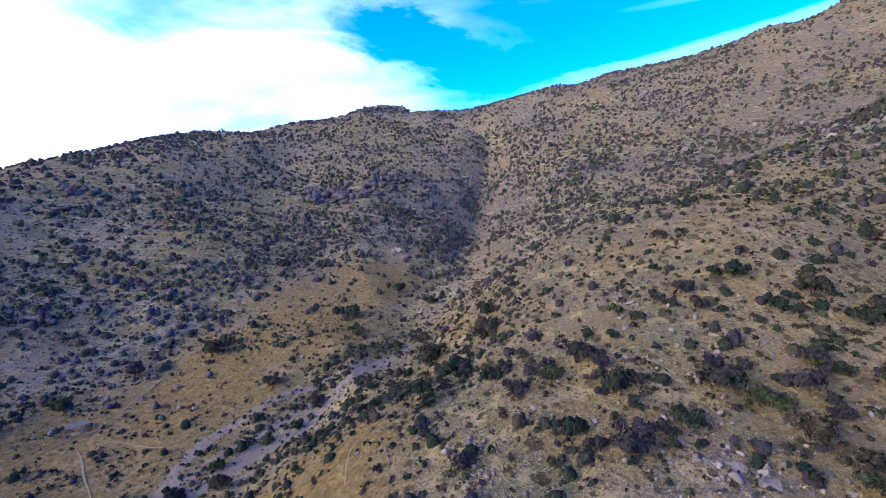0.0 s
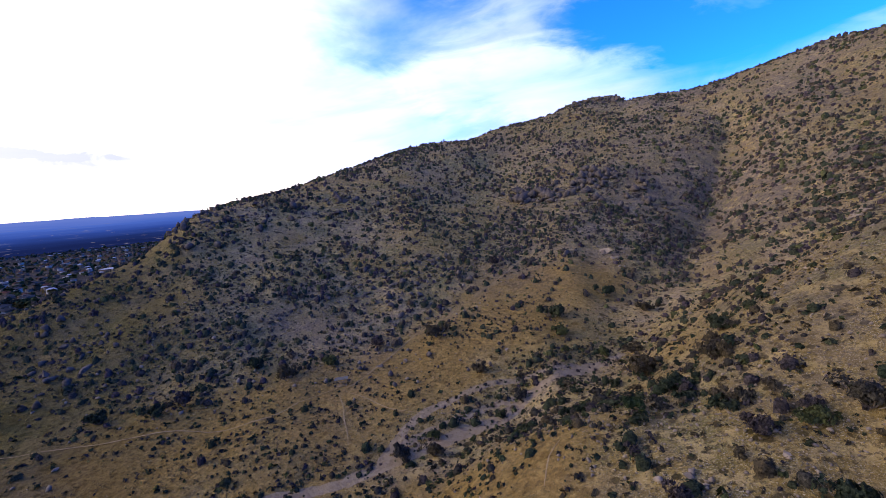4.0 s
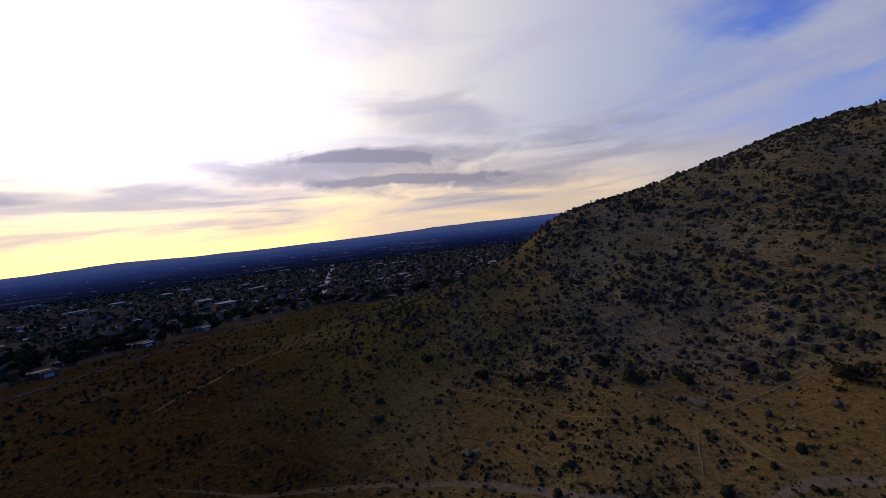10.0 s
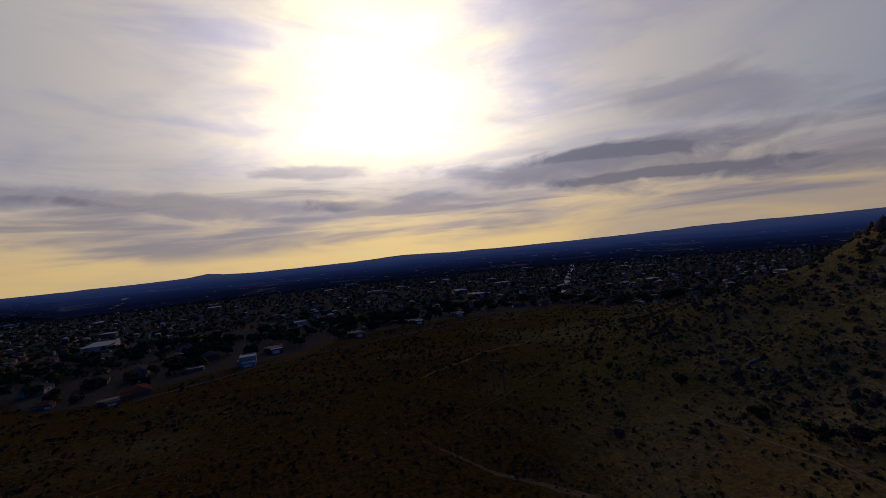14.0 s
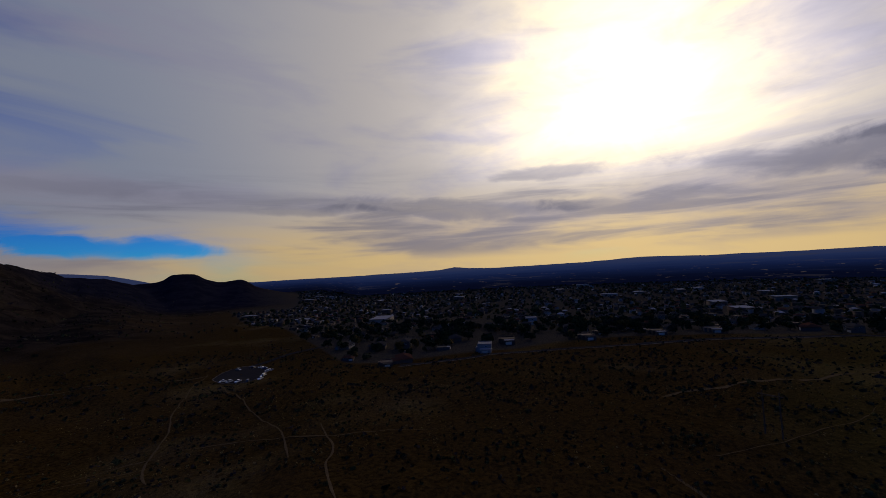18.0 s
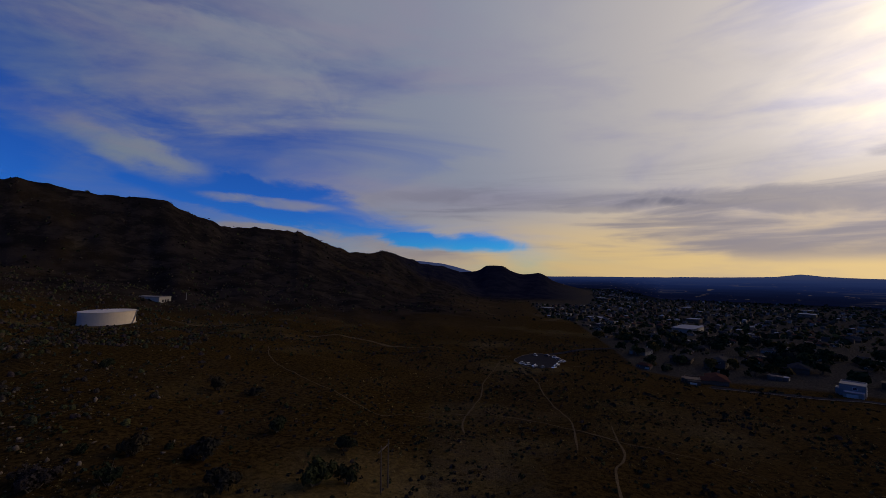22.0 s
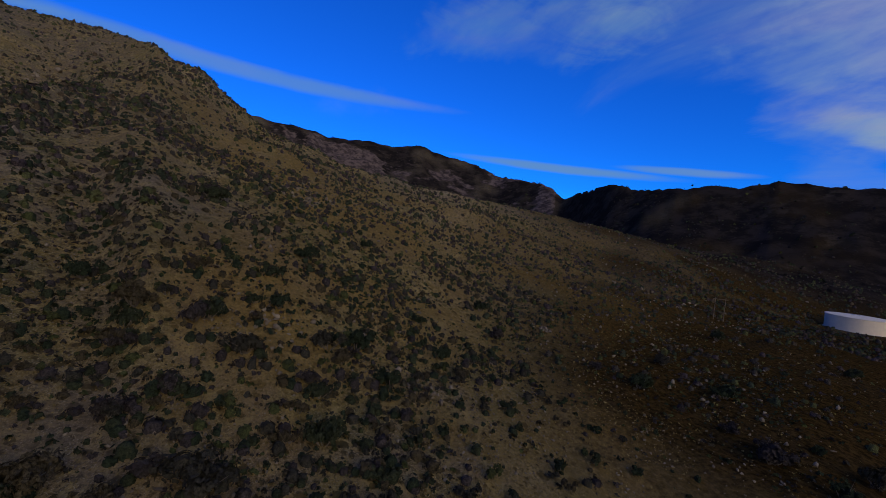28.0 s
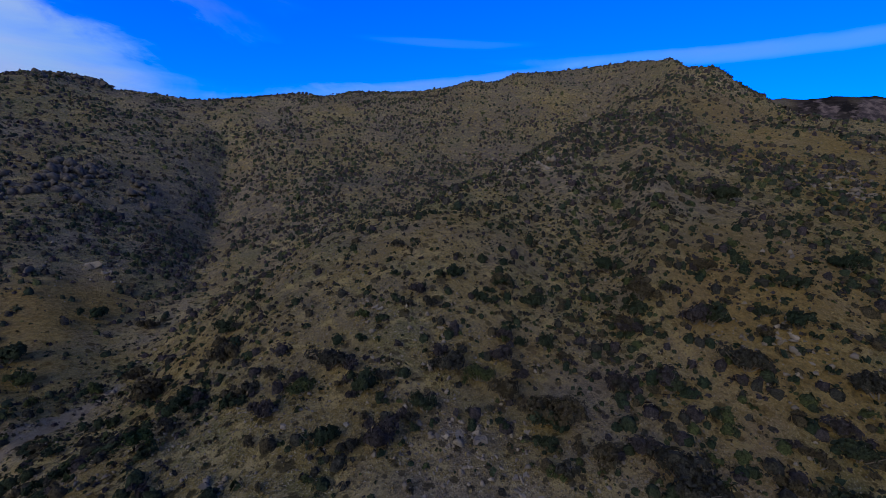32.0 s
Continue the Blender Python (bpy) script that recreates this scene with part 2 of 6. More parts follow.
    bare = g.mix(face, (0.038, 0.029, 0.029), (0.125, 0.090, 0.078))
    colour = g.mix(g.span(g.math("ADD", attribute(g, "cliff"), g.math("MULTIPLY", g.math("SUBTRACT", g.noise(p, 0.012, 6, 0.65), 0.5), 1.6)), 0.30, 0.45), colour, bare)
    sand = g.mix(g.span(fine, 0.3, 0.7), (0.165, 0.122, 0.078), (0.225, 0.172, 0.114))
    bed = g.span(g.math("ADD", attribute(g, "sand"), g.math("MULTIPLY", g.math("SUBTRACT", g.noise(p, 0.13, 6, 0.62), 0.5), 1.2)), 0.42, 0.54)
    sand = g.mix(g.math("MULTIPLY", attribute(g, "fan"), 0.95), sand, (0.082, 0.058, 0.034))
    colour = g.mix(bed, colour, sand)
    town = g.mix(g.span(fine, 0.4, 0.6), (0.030, 0.027, 0.024), (0.065, 0.055, 0.044))
    colour = g.mix(attribute(g, "town"), colour, town)
    height = g.math("ADD", g.math("MULTIPLY", fine, 1.0), g.math("MULTIPLY", grit, 0.35))
    return surface(g, colour, 0.95, bump=height, depth=0.9, strength=1.0, specular=0.0)


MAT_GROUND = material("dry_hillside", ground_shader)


def plain(name, colour, rough=0.8, metal=0.0, spread=0.15, scale=1.5, specular=0.0):
    """A plain painted or built surface with weathering at two scales."""
    def build(g):
        p = places(g)
        n = g.math("ADD", g.math("MULTIPLY", g.noise(p, scale, 5, 0.6), 0.6), g.math("MULTIPLY", g.noise(p, scale * 9, 4, 0.6), 0.4))
        dark, light = [c * (1 - spread) for c in colour], [min(c * (1 + spread), 1) for c in colour]
        return surface(g, g.mix(g.span(n, 0.3, 0.7), dark, light), rough, metal, bump=n, depth=0.02, specular=specular)
    return material(name, build)

CAM_Z = 60.0


# ---- the lie of the land ----
def hash2(ix, iy, seed):
    h = (ix.astype(np.int64) * 374761393 + iy.astype(np.int64) * 668265263 + seed * 982451653) & 0x7FFFFFFF
    h = ((h ^ (h >> 13)) * 1274126177) & 0x7FFFFFFF
    return ((h ^ (h >> 16)) & 0xFFFF) / 65535.0


def vnoise(x, y, seed):
    """Smooth value noise from -1 to 1."""
    ix, iy = np.floor(x), np.floor(y)
    fx, fy = x - ix, y - iy
    ux, uy = fx * fx * fx * (fx * (6 * fx - 15) + 10), fy * fy * fy * (fy * (6 * fy - 15) + 10)
    a, b = hash2(ix, iy, seed), hash2(ix + 1, iy, seed)
    c, d = hash2(ix, iy + 1, seed), hash2(ix + 1, iy + 1, seed)
    return ((a + (b - a) * ux) * (1 - uy) + (c + (d - c) * ux) * uy) * 2 - 1


def fbm(x, y, seed, octaves=4, gain=0.5):
    total, amp, norm = 0.0, 1.0, 0.0
    for k in range(octaves):
        total = total + amp * vnoise(x * 2**k + 17.3 * k, y * 2**k - 9.1 * k, seed + k)
        norm += amp
        amp *= gain
    return total / norm


STATIONS = []


def station(az, *rz):
    """A section of the land along one bearing (degrees to the left of +y): pairs of distance and height."""
    last_r, last_z = rz[-1]
    valley = 30 < az < 176
    STATIONS.append((az, [(0, 22), *rz, (max(last_r + 350, 1150), -50 if valley else last_z * 0.6 - 4), (5200, -52 if valley else -8)]))


station(-180, (60, 17), (130, 10), (290, 0), (420, -8), (700, -6), (1200, -8))
station(-160, (60, 18), (180, 13), (290, 11.5), (500, 5), (800, 5), (1200, 10))
station(-140, (60, 20), (135, 22), (200, 22.5), (400, 16.5), (600, 30), (1000, 60))
station(-131, (60, 20), (135, 23), (250, 24), (380, 30), (600, 52), (1000, 70))
station(-118, (60, 22), (120, 25), (260, 36), (450, 58), (600, 88), (1000, 80))
station(-105, (70, 25), (150, 31), (260, 50), (400, 75), (550, 103), (1000, 90))
station(-90, (65, 27), (130, 41), (220, 62), (350, 90), (480, 112), (1000, 90))
station(-75, (60, 29), (115, 50), (200, 74), (330, 112), (410, 132), (1000, 90))
station(-62, (58, 30), (115, 57), (200, 86), (330, 136), (480, 200), (1000, 150))
station(-56, (58, 30), (200, 84), (350, 138), (400, 150), (620, 238), (1000, 190))
station(-51, (58, 30), (150, 66), (280, 108), (335, 104), (620, 236), (1000, 190))
station(-46, (58, 30), (120, 55), (232, 88), (290, 84), (620, 236), (1000, 190))
station(-41, (58, 30.5), (110, 54), (190, 76), (250, 70), (615, 230), (1000, 185))
station(-34.5, (58, 31), (100, 51), (150, 64), (215, 57), (610, 210), (1000, 165))
station(-29, (58, 31), (95, 48), (130, 56.5), (190, 47), (600, 196), (1000, 150))
station(-23, (58, 30.5), (92, 45), (122, 52.5), (175, 41), (600, 190), (1000, 150))
station(-18, (58, 29.5), (90, 42), (116, 48.5), (165, 35), (600, 182), (1000, 130))
station(-13, (58, 29), (88, 38), (114, 42), (160, 28), (600, 179), (1000, 120))
station(-8, (58, 28), (88, 33), (116, 33.5), (170, 25), (600, 170), (1000, 115))
station(-3, (60, 26.5), (95, 26.5), (130, 22.5), (195, 21), (600, 162), (1000, 110))
station(3, (60, 25), (90, 20), (122, 14.5), (205, 24), (592, 162), (1000, 100))
station(9, (60, 23.5), (85, 17), (113, 12), (200, 27), (585, 166), (1000, 90))
station(20, (60, 19), (90, 9), (150, 15.5), (300, 58), (500, 130), (1000, 50))
station(35, (50, 13), (74, 7), (130, 9), (220, 37), (410, 99), (900, 0))
station(45, (50, 12), (74, 6), (122, 7), (210, 33), (345, 75), (800, -5))
station(55, (50, 12), (78, 6), (126, 7), (200, 30), (295, 63), (600, -5))
station(65, (50, 12), (86, 5), (138, 7), (185, 20), (250, 39), (430, -4))
station(75, (50, 12), (95, 5), (140, 6.5), (180, 13), (228, 27), (360, 0))
station(86, (50, 12), (105, 5), (150, 7), (185, 9), (240, 10), (330, -3))
station(95, (50, 12), (112, 6), (165, 7), (240, 2), (330, -5), (460, -9))
station(103, (50, 13), (115, 7), (155, 7), (250, 1), (350, -6), (450, -9.5))
station(115, (50, 14), (125, 8.5), (170, 6), (250, 1), (330, -5), (400, -8.5))
station(133, (50, 15), (135, 9), (180, 6), (250, 0), (350, -9.5), (420, -10))
station(147, (60, 16), (140, 10), (200, 5), (280, -4), (340, -12), (430, -12.5))
station(160, (60, 17), (140, 11), (210, 5), (300, -5), (400, -12.5), (600, -13))
station(170, (60, 17), (135, 10), (210, 4), (290, -2), (400, -13), (600, -13))
station(180, (60, 17), (130, 10), (200, 5), (290, 0), (420, -8), (700, -6))

# bearing and rise, in degrees, of the skyline as seen from the middle of the flight
SKYLINE = ((-195, -2.5), (-188, -1.6), (-185, -0.3), (-182.5, 0.7), (-180, 1.2), (-177.7, 1.7), (-173.8, 2.8), (-171.8, 2.5), (-169.7, 2.8), (-163.2, 4.9), (-157.9, 5.6), (-155.7, 5.5),
           (-151, 6.7), (-147.1, 8.2), (-143.3, 8.0), (-137.2, 8.7), (-128.7, 8.2), (-122, 7.8), (-119, 8.2), (-115.3, 7.1), (-112.8, 6.1),
           (-111.2, 7.4), (-108, 8.1), (-103.5, 8.6), (-100.4, 9.7), (-96.5, 10.4), (-92.2, 11.3), (-88.9, 10.8), (-85.8, 11.3),
           (-82, 11.0), (-77, 11.7), (-71, 12.1), (-70, 12.4), (-68, 13.5), (-65.2, 15.5), (-63.4, 15.6), (-61, 16.7), (-55, 16.6), (-46, 15.9), (-43.4, 16),
           (-39.4, 14.5), (-37.5, 14.9), (-34, 13.9), (-31, 13.3), (-21, 12.5))
SKYLINE_WEST = ((-17.8, 11.5), (-15, 11.6), (-7.9, 10.1), (-3, 9.4), (1.5, 9.2), (3.7, 9.2), (5, 10.1), (7.2, 10.3), (10, 9.9), (13.5, 8.9), (19.4, 8.0),
                (25, 6.7), (28, 6.9), (31.4, 6.5), (38.5, 4.6), (43.1, 3.4), (47.6, 2.1), (53.5, 1.0), (58.8, -0.5), (62.5, -3.1), (65, -4.8),
                (69, -6.5), (73, -8.0), (77.7, -9.6), (83.8, -11.6))
# where the far ranges stand: bearing, distance of the crest, distance at which they begin to rise
RANGES = ((-195, 2300, 1500), (-185, 2250, 1200), (-180, 2200, 1000), (-172, 1700, 560), (-164, 1450, 500), (-155, 1300, 560), (-147, 1200, 640), (-128, 1250, 700), (-119, 1450, 860), (-113, 1850, 1100),
          (-106, 2250, 1300), (-98, 2500, 1350), (-90, 2500, 1200), (-71, 2300, 1100))


def soft_interp(x, xs, ys, ends=False):
    """Monotone cubic through fixed knots."""
    h, n = np.diff(xs), len(xs)
    d = np.diff(ys) / h
    s = np.zeros(n)
    same = d[1:] * d[:-1] > 0
    s[1:-1] = np.where(same, 2 * d[1:] * d[:-1] / np.where(same, d[1:] + d[:-1], 1), 0)
    k = np.clip(np.searchsorted(xs, x) - 1, 0, n - 2)
    t, hk = np.clip((x - xs[k]) / h[k], 0, 1), h[k]
    return (1 + 2 * t) * (1 - t) ** 2 * ys[k] + t * (1 - t) ** 2 * hk * s[k] + t * t * (3 - 2 * t) * ys[k + 1] + t * t * (t - 1) * hk * s[k + 1]


def table(rows, az):
    rows = np.array(rows, float)
    return [soft_interp(az, rows[:, 0], rows[:, k]) for k in range(1, rows.shape[1])]


CREST_AZ = np.linspace(-210, 150, 3601)
CREST = np.tan(np.radians(table(SKYLINE + SKYLINE_WEST, CREST_AZ)[0]))


def crest_rise(az):
    return np.interp(np.where(az > 150, az - 360, az), CREST_AZ, CREST)


BROAD = sum(w * crest_rise(np.clip(CREST_AZ + k, -70.4, 150)) for k, w in ((-12, 0.12), (-8, 0.16), (-4, 0.2), (0, 0.04), (4, 0.2), (8, 0.16), (12, 0.12)))


def smooth_interp(r, knots_r, knots_z):
    """Monotone cubic through knots that differ from column to column. r: (n,), knots: (m, n)."""
    h = np.diff(knots_r, axis=0)
    d = np.diff(knots_z, axis=0) / h
    s = np.zeros_like(knots_z)
    same = d[1:] * d[:-1] > 0
    s[1:-1] = np.where(same, 2 * d[1:] * d[:-1] / np.where(same, d[1:] + d[:-1], 1), 0)
    s[0], s[-1] = d[0], d[-1]
    z = np.zeros_like(r)
    for k in range(len(h)):
        m = (r >= knots_r[k]) & (r <= knots_r[k + 1])
        t = ((r - knots_r[k]) / h[k])[m]
        hk = h[k][m]
        z[m] = ((1 + 2 * t) * (1 - t) ** 2 * knots_z[k][m] + t * (1 - t) ** 2 * hk * s[k][m]
                + t * t * (3 - 2 * t) * knots_z[k + 1][m] + t * t * (t - 1) * hk * s[k + 1][m])
    return z


WASH = ((-8, 320), (-3.5, 195), (3.9, 124), (8, 116), (12, 108.5), (17, 100), (21, 92), (28, 87), (36, 82.5), (45, 79), (53, 80), (64.5, 84), (77, 88), (88, 92.5), (97, 96.6), (103, 100.5), (108, 107), (112.5, 117))


def polar(az, r):
    return -r * math.sin(radians(az)), r * math.cos(radians(az))


def line_distance(x, y, pts):
    """Distance from a polyline in plan, and how far along it (0 to 1)."""
    best, along = np.full(x.shape, 1e9), np.zeros(x.shape)
    n = len(pts) - 1
    for k in range(n):
        (ax, ay), (bx, by) = pts[k], pts[k + 1]
        dx, dy = bx - ax, by - ay
        t = np.clip(((x - ax) * dx + (y - ay) * dy) / (dx * dx + dy * dy), 0, 1)
        d = np.hypot(x - ax - t * dx, y - ay - t * dy)
        m = d < best
        best[m], along[m] = d[m], ((k + t) / n)[m]
    return best, along


WASH_XY = [polar(a, r) for a, r in WASH]
STATION_AZ = np.array([s[0] for s in STATIONS], float)
STATION_R = np.array([[p[0] for p in s[1]] for s in STATIONS], float)
STATION_Z = np.array([[p[1] for p in s[1]] for s in STATIONS], float)


def height(x, y):
    """The ground's height at plan places x, y (arrays)."""
    x, y = np.asarray(x, float).ravel(), np.asarray(y, float).ravel()
    r, az = np.hypot(x, y), np.degrees(np.arctan2(-x, y))
    # bearings wander a little with distance, so that spurs and gullies don't run straight out
    bent = az + (5.0 * fbm(x / 95, y / 95, 14, 3) + 5.0 * fbm(x / 210 + 0.4, y / 210, 15, 2)) * np.clip((r - 125) / 200, 0, 1) * np.clip((78 - az) / 10, 0, 1) * np.clip((az + 62) / 8, 0, 1)
    kr = np.array([soft_interp(bent, STATION_AZ, STATION_R[:, k]) for k in range(STATION_R.shape[1])])
    kz = np.array([soft_interp(bent, STATION_AZ, STATION_Z[:, k]) for k in range(STATION_Z.shape[1])])
    rise = crest_rise(az)
    near_crest = (az > -70.5) & (az < 84)
    # the crest's broad form shapes the slope; its knolls and notches stay near the top
    edge = np.clip((az + 70.5) / 6, 0, 1)
    broad = np.interp(az, CREST_AZ, BROAD)
    broad = rise + (broad - rise) * edge * np.clip((45 - az) / 15, 0, 1)
    kz[5] = np.where(near_crest, CAM_Z + kr[5] * broad, kz[5])
    z = smooth_interp(r, kr, kz)
    z = z + np.where(near_crest, kr[5] * (rise - broad) * np.exp(-(((r - kr[5]) / (0.13 * kr[5])) ** 2)), 0)
    # far ranges behind the spur
    turned = np.where(az > 150, az - 360, az)
    fr, fs = table(RANGES, turned)
    fs = fs * (1 + 0.22 * fbm(turned / 9, r * 0 + 0.5, 77, 3))
    ft = CAM_Z + fr * (rise + 0.0055 * fbm(turned / 1.6, turned * 0 + 3.5, 83, 4, 0.6))
    foot = np.interp(turned, (-190, -172), (-90, -8))
    up = np.clip((r - fs) / (fr - fs), 0, 1)
    down = np.clip((r - fr) / (0.7 * fr), 0, 1)
    far = np.where(r < fr, foot + (ft - foot) * (0.5 * up + 0.5 * up**2.2), ft * (1 - down))
    far = np.where((az < -70.5) | (az > 165), far, -99)
    # a lone mesa out on the plain
    mesa = CAM_Z + 2500 * np.tan(np.radians(soft_interp(az, np.array([156.0, 160, 163.1, 164.0, 164.9, 165.7, 166.8, 168.5, 169.7, 170.8, 171.9, 172.8, 173.7, 175.5, 178, 181]), np.array([-2.8, -1.9, -0.95, -0.3, 0.03, -0.07, -0.17, 0.25, 0.93, 1.02, 0.98, 0.42, 0.18, 0.1, -1.2, -2.8]))))
    far = np.where(az > 156, np.maximum(far, -60 + (mesa + 60) * np.exp(-(((r - 2500) / 430) ** 2))), far)
    z = np.maximum(z, far)
    # gullies, knolls and broken ground, growing with distance
    rough = np.interp(r, (0, 60, 200, 600, 1500, 2600), (0.25, 0.5, 1.6, 4.0, 14, 30))
    plain = np.clip((az - 80) / 12, 0, 1) * np.clip((178 - az) / 10, 0, 1)
    hilly = 1 - 0.93 * plain * np.clip((r - 200) / 200, 0, 1)
    size = np.interp(r, (0, 60, 200, 600, 1500, 2600), (9, 12, 28, 60, 190, 330))
    lump = fbm(x / 14, y / 14, 3, 3) * np.clip(1.3 - r / 350, 0, 1) * 0.8
    mid = fbm(x / 45, y / 45, 9, 4) * np.clip(r / 200, 0, 1) * np.clip(1.8 - r / 900, 0, 1) * np.interp(az, (-40, -25, -8, 4, 14, 45, 60), (3.0, 5.0, 6.5, 5.0, 1.8, 1.8, 3.0))
    gull = (np.abs(fbm(x / 75 + 3.1, y / 75, 21, 3)) - 0.22) * np.clip((r - 150) / 200, 0, 1) * np.clip(2 - r / 1200, 0, 1) * np.interp(az, (-40, -5, 6, 16, 45, 60), (9.0, 10.0, 6.0, 2.5, 2.5, 6.0))
    wide = (np.abs(fbm(x / 300, y / 300, 31, 5, 0.6)) - 0.2) * np.clip((r - 800) / 900, 0, 1) * 110
    top = np.where(near_crest & (r > kr[4]), np.clip((r - kr[4]) / (kr[5] - kr[4]), 0, 1), 0)
    at_far_top = np.clip(1 - np.abs(r - fr) / (0.35 * fr), 0, 1)
    z = z + hilly * (lump + mid * (1 - 0.7 * top) + (gull - 1.0) * (1 - 0.85 * top) + wide * (1 - 0.85 * at_far_top) * (far > -5) * (az < 160))
    # the plain lifts very slightly to the skyline
    z = z + np.clip((r - 1800) / 3000, 0, 1) ** 1.5 * 22 * (far < -50)
    # a levelled pad under the water tank
    pad = np.clip((36 - np.hypot(x - 279, y + 371)) / 12, 0, 1)
    z = z + (13.3 - z) * pad * pad * (3 - 2 * pad)
    # the wash
    d, along = line_distance(x, y, WASH_XY)
    w = np.interp(along, (0, 0.06, 0.12, 0.4, 0.7, 1), (30, 24, 8, 9, 9, 5))
    z = z - np.exp(-((d / w) ** 2)) * np.interp(along, (0, 0.08, 0.14, 0.8, 1), (3.0, 2.6, 1.2, 0.8, 0.3))
    return z



MEADOW_LINE = ((-66, 92), (-62, 112), (-52, 130), (-42, 150), (-36, 172))


def grassland(x, y):
    """Where open dry grass takes the place of scrub, 0 to 1."""
    r, az = np.hypot(x, y), np.degrees(np.arctan2(-x, y))
    torn = 0.55 * fbm(x / 22, y / 22, 19, 4)
    above = 1.25 - line_distance(x, y, MEADOW_LINE)[0] / 30
    near = np.clip((78 - r) / 14, -1, 1) * np.clip((az - 4) / 10, 0, 1) * np.clip((140 - az) / 20, 0, 1) * 1.2
    foot = np.clip((az - 36) / 12, 0, 1) * np.clip((88 - az) / 14, 0, 1) * np.clip((142 - r) / 16, -1, 1) * 0.85
    south = np.clip((-100 - az) / 20, 0, 1) * np.clip((r - 55) / 30, 0, 1) * np.clip((330 - r) / 80, 0, 1) * 0.75
    spur = 0.30 * np.clip(1.3 - np.hypot(x - 62, y - 62) / 40, 0, 1)
    return np.clip(np.maximum.reduce([above, near, foot, south, spur]) + torn, 0, 1)


# ---- the ground, one sheet to the skyline ----
TOWN_EDGE = ((50, 900), (60, 620), (70, 480), (77, 462), (84, 455), (90, 470), (97, 440), (103, 428), (110, 408), (115, 396), (124, 362), (133, 338), (140, 335), (147, 330), (152, 345), (157, 480), (160, 640), (164, 1050), (167, 1900), (172, 4000), (180, 5000))


def town_edge(az):
    return np.where((az > 50) & (az <= 180), table(TOWN_EDGE, az)[0], 9e9)


def mesh_from(name, verts, faces, mats=(), smooth=False, slots=None):
    """A mesh from numpy arrays; faces all with the same number of corners."""
    me = bpy.data.meshes.new(name)
    verts, faces = np.asarray(verts, np.float32), np.asarray(faces, np.int32)
    n, k = faces.shape
    me.vertices.add(len(verts))
    me.vertices.foreach_set("co", verts.ravel())
    me.loops.add(n * k)
    me.loops.foreach_set("vertex_index", faces.ravel())
    me.polygons.add(n)
    me.polygons.foreach_set("loop_start", np.arange(0, n * k, k, dtype=np.int32))
    me.polygons.foreach_set("loop_total", np.full(n, k, np.int32))
    if smooth:
        me.polygons.foreach_set("use_smooth", np.ones(n, bool))
    for m in mats:
        me.materials.append(m)
    if slots is not None:
        me.polygons.foreach_set("material_index", np.asarray(slots, np.int32))
    me.update(calc_edges=True)
    return me


# side channels of the wash
BRAID = [polar(a, r) for a, r in ((8, 117), (13, 112), (18.3, 107.5), (23, 106), (28, 100.5), (32, 97.5), (35.5, 92), (40, 83))]
BRAID_SOUTH = [polar(a, r) for a, r in ((14, 105), (19, 100), (25, 94.5), (32, 90), (38, 85))]


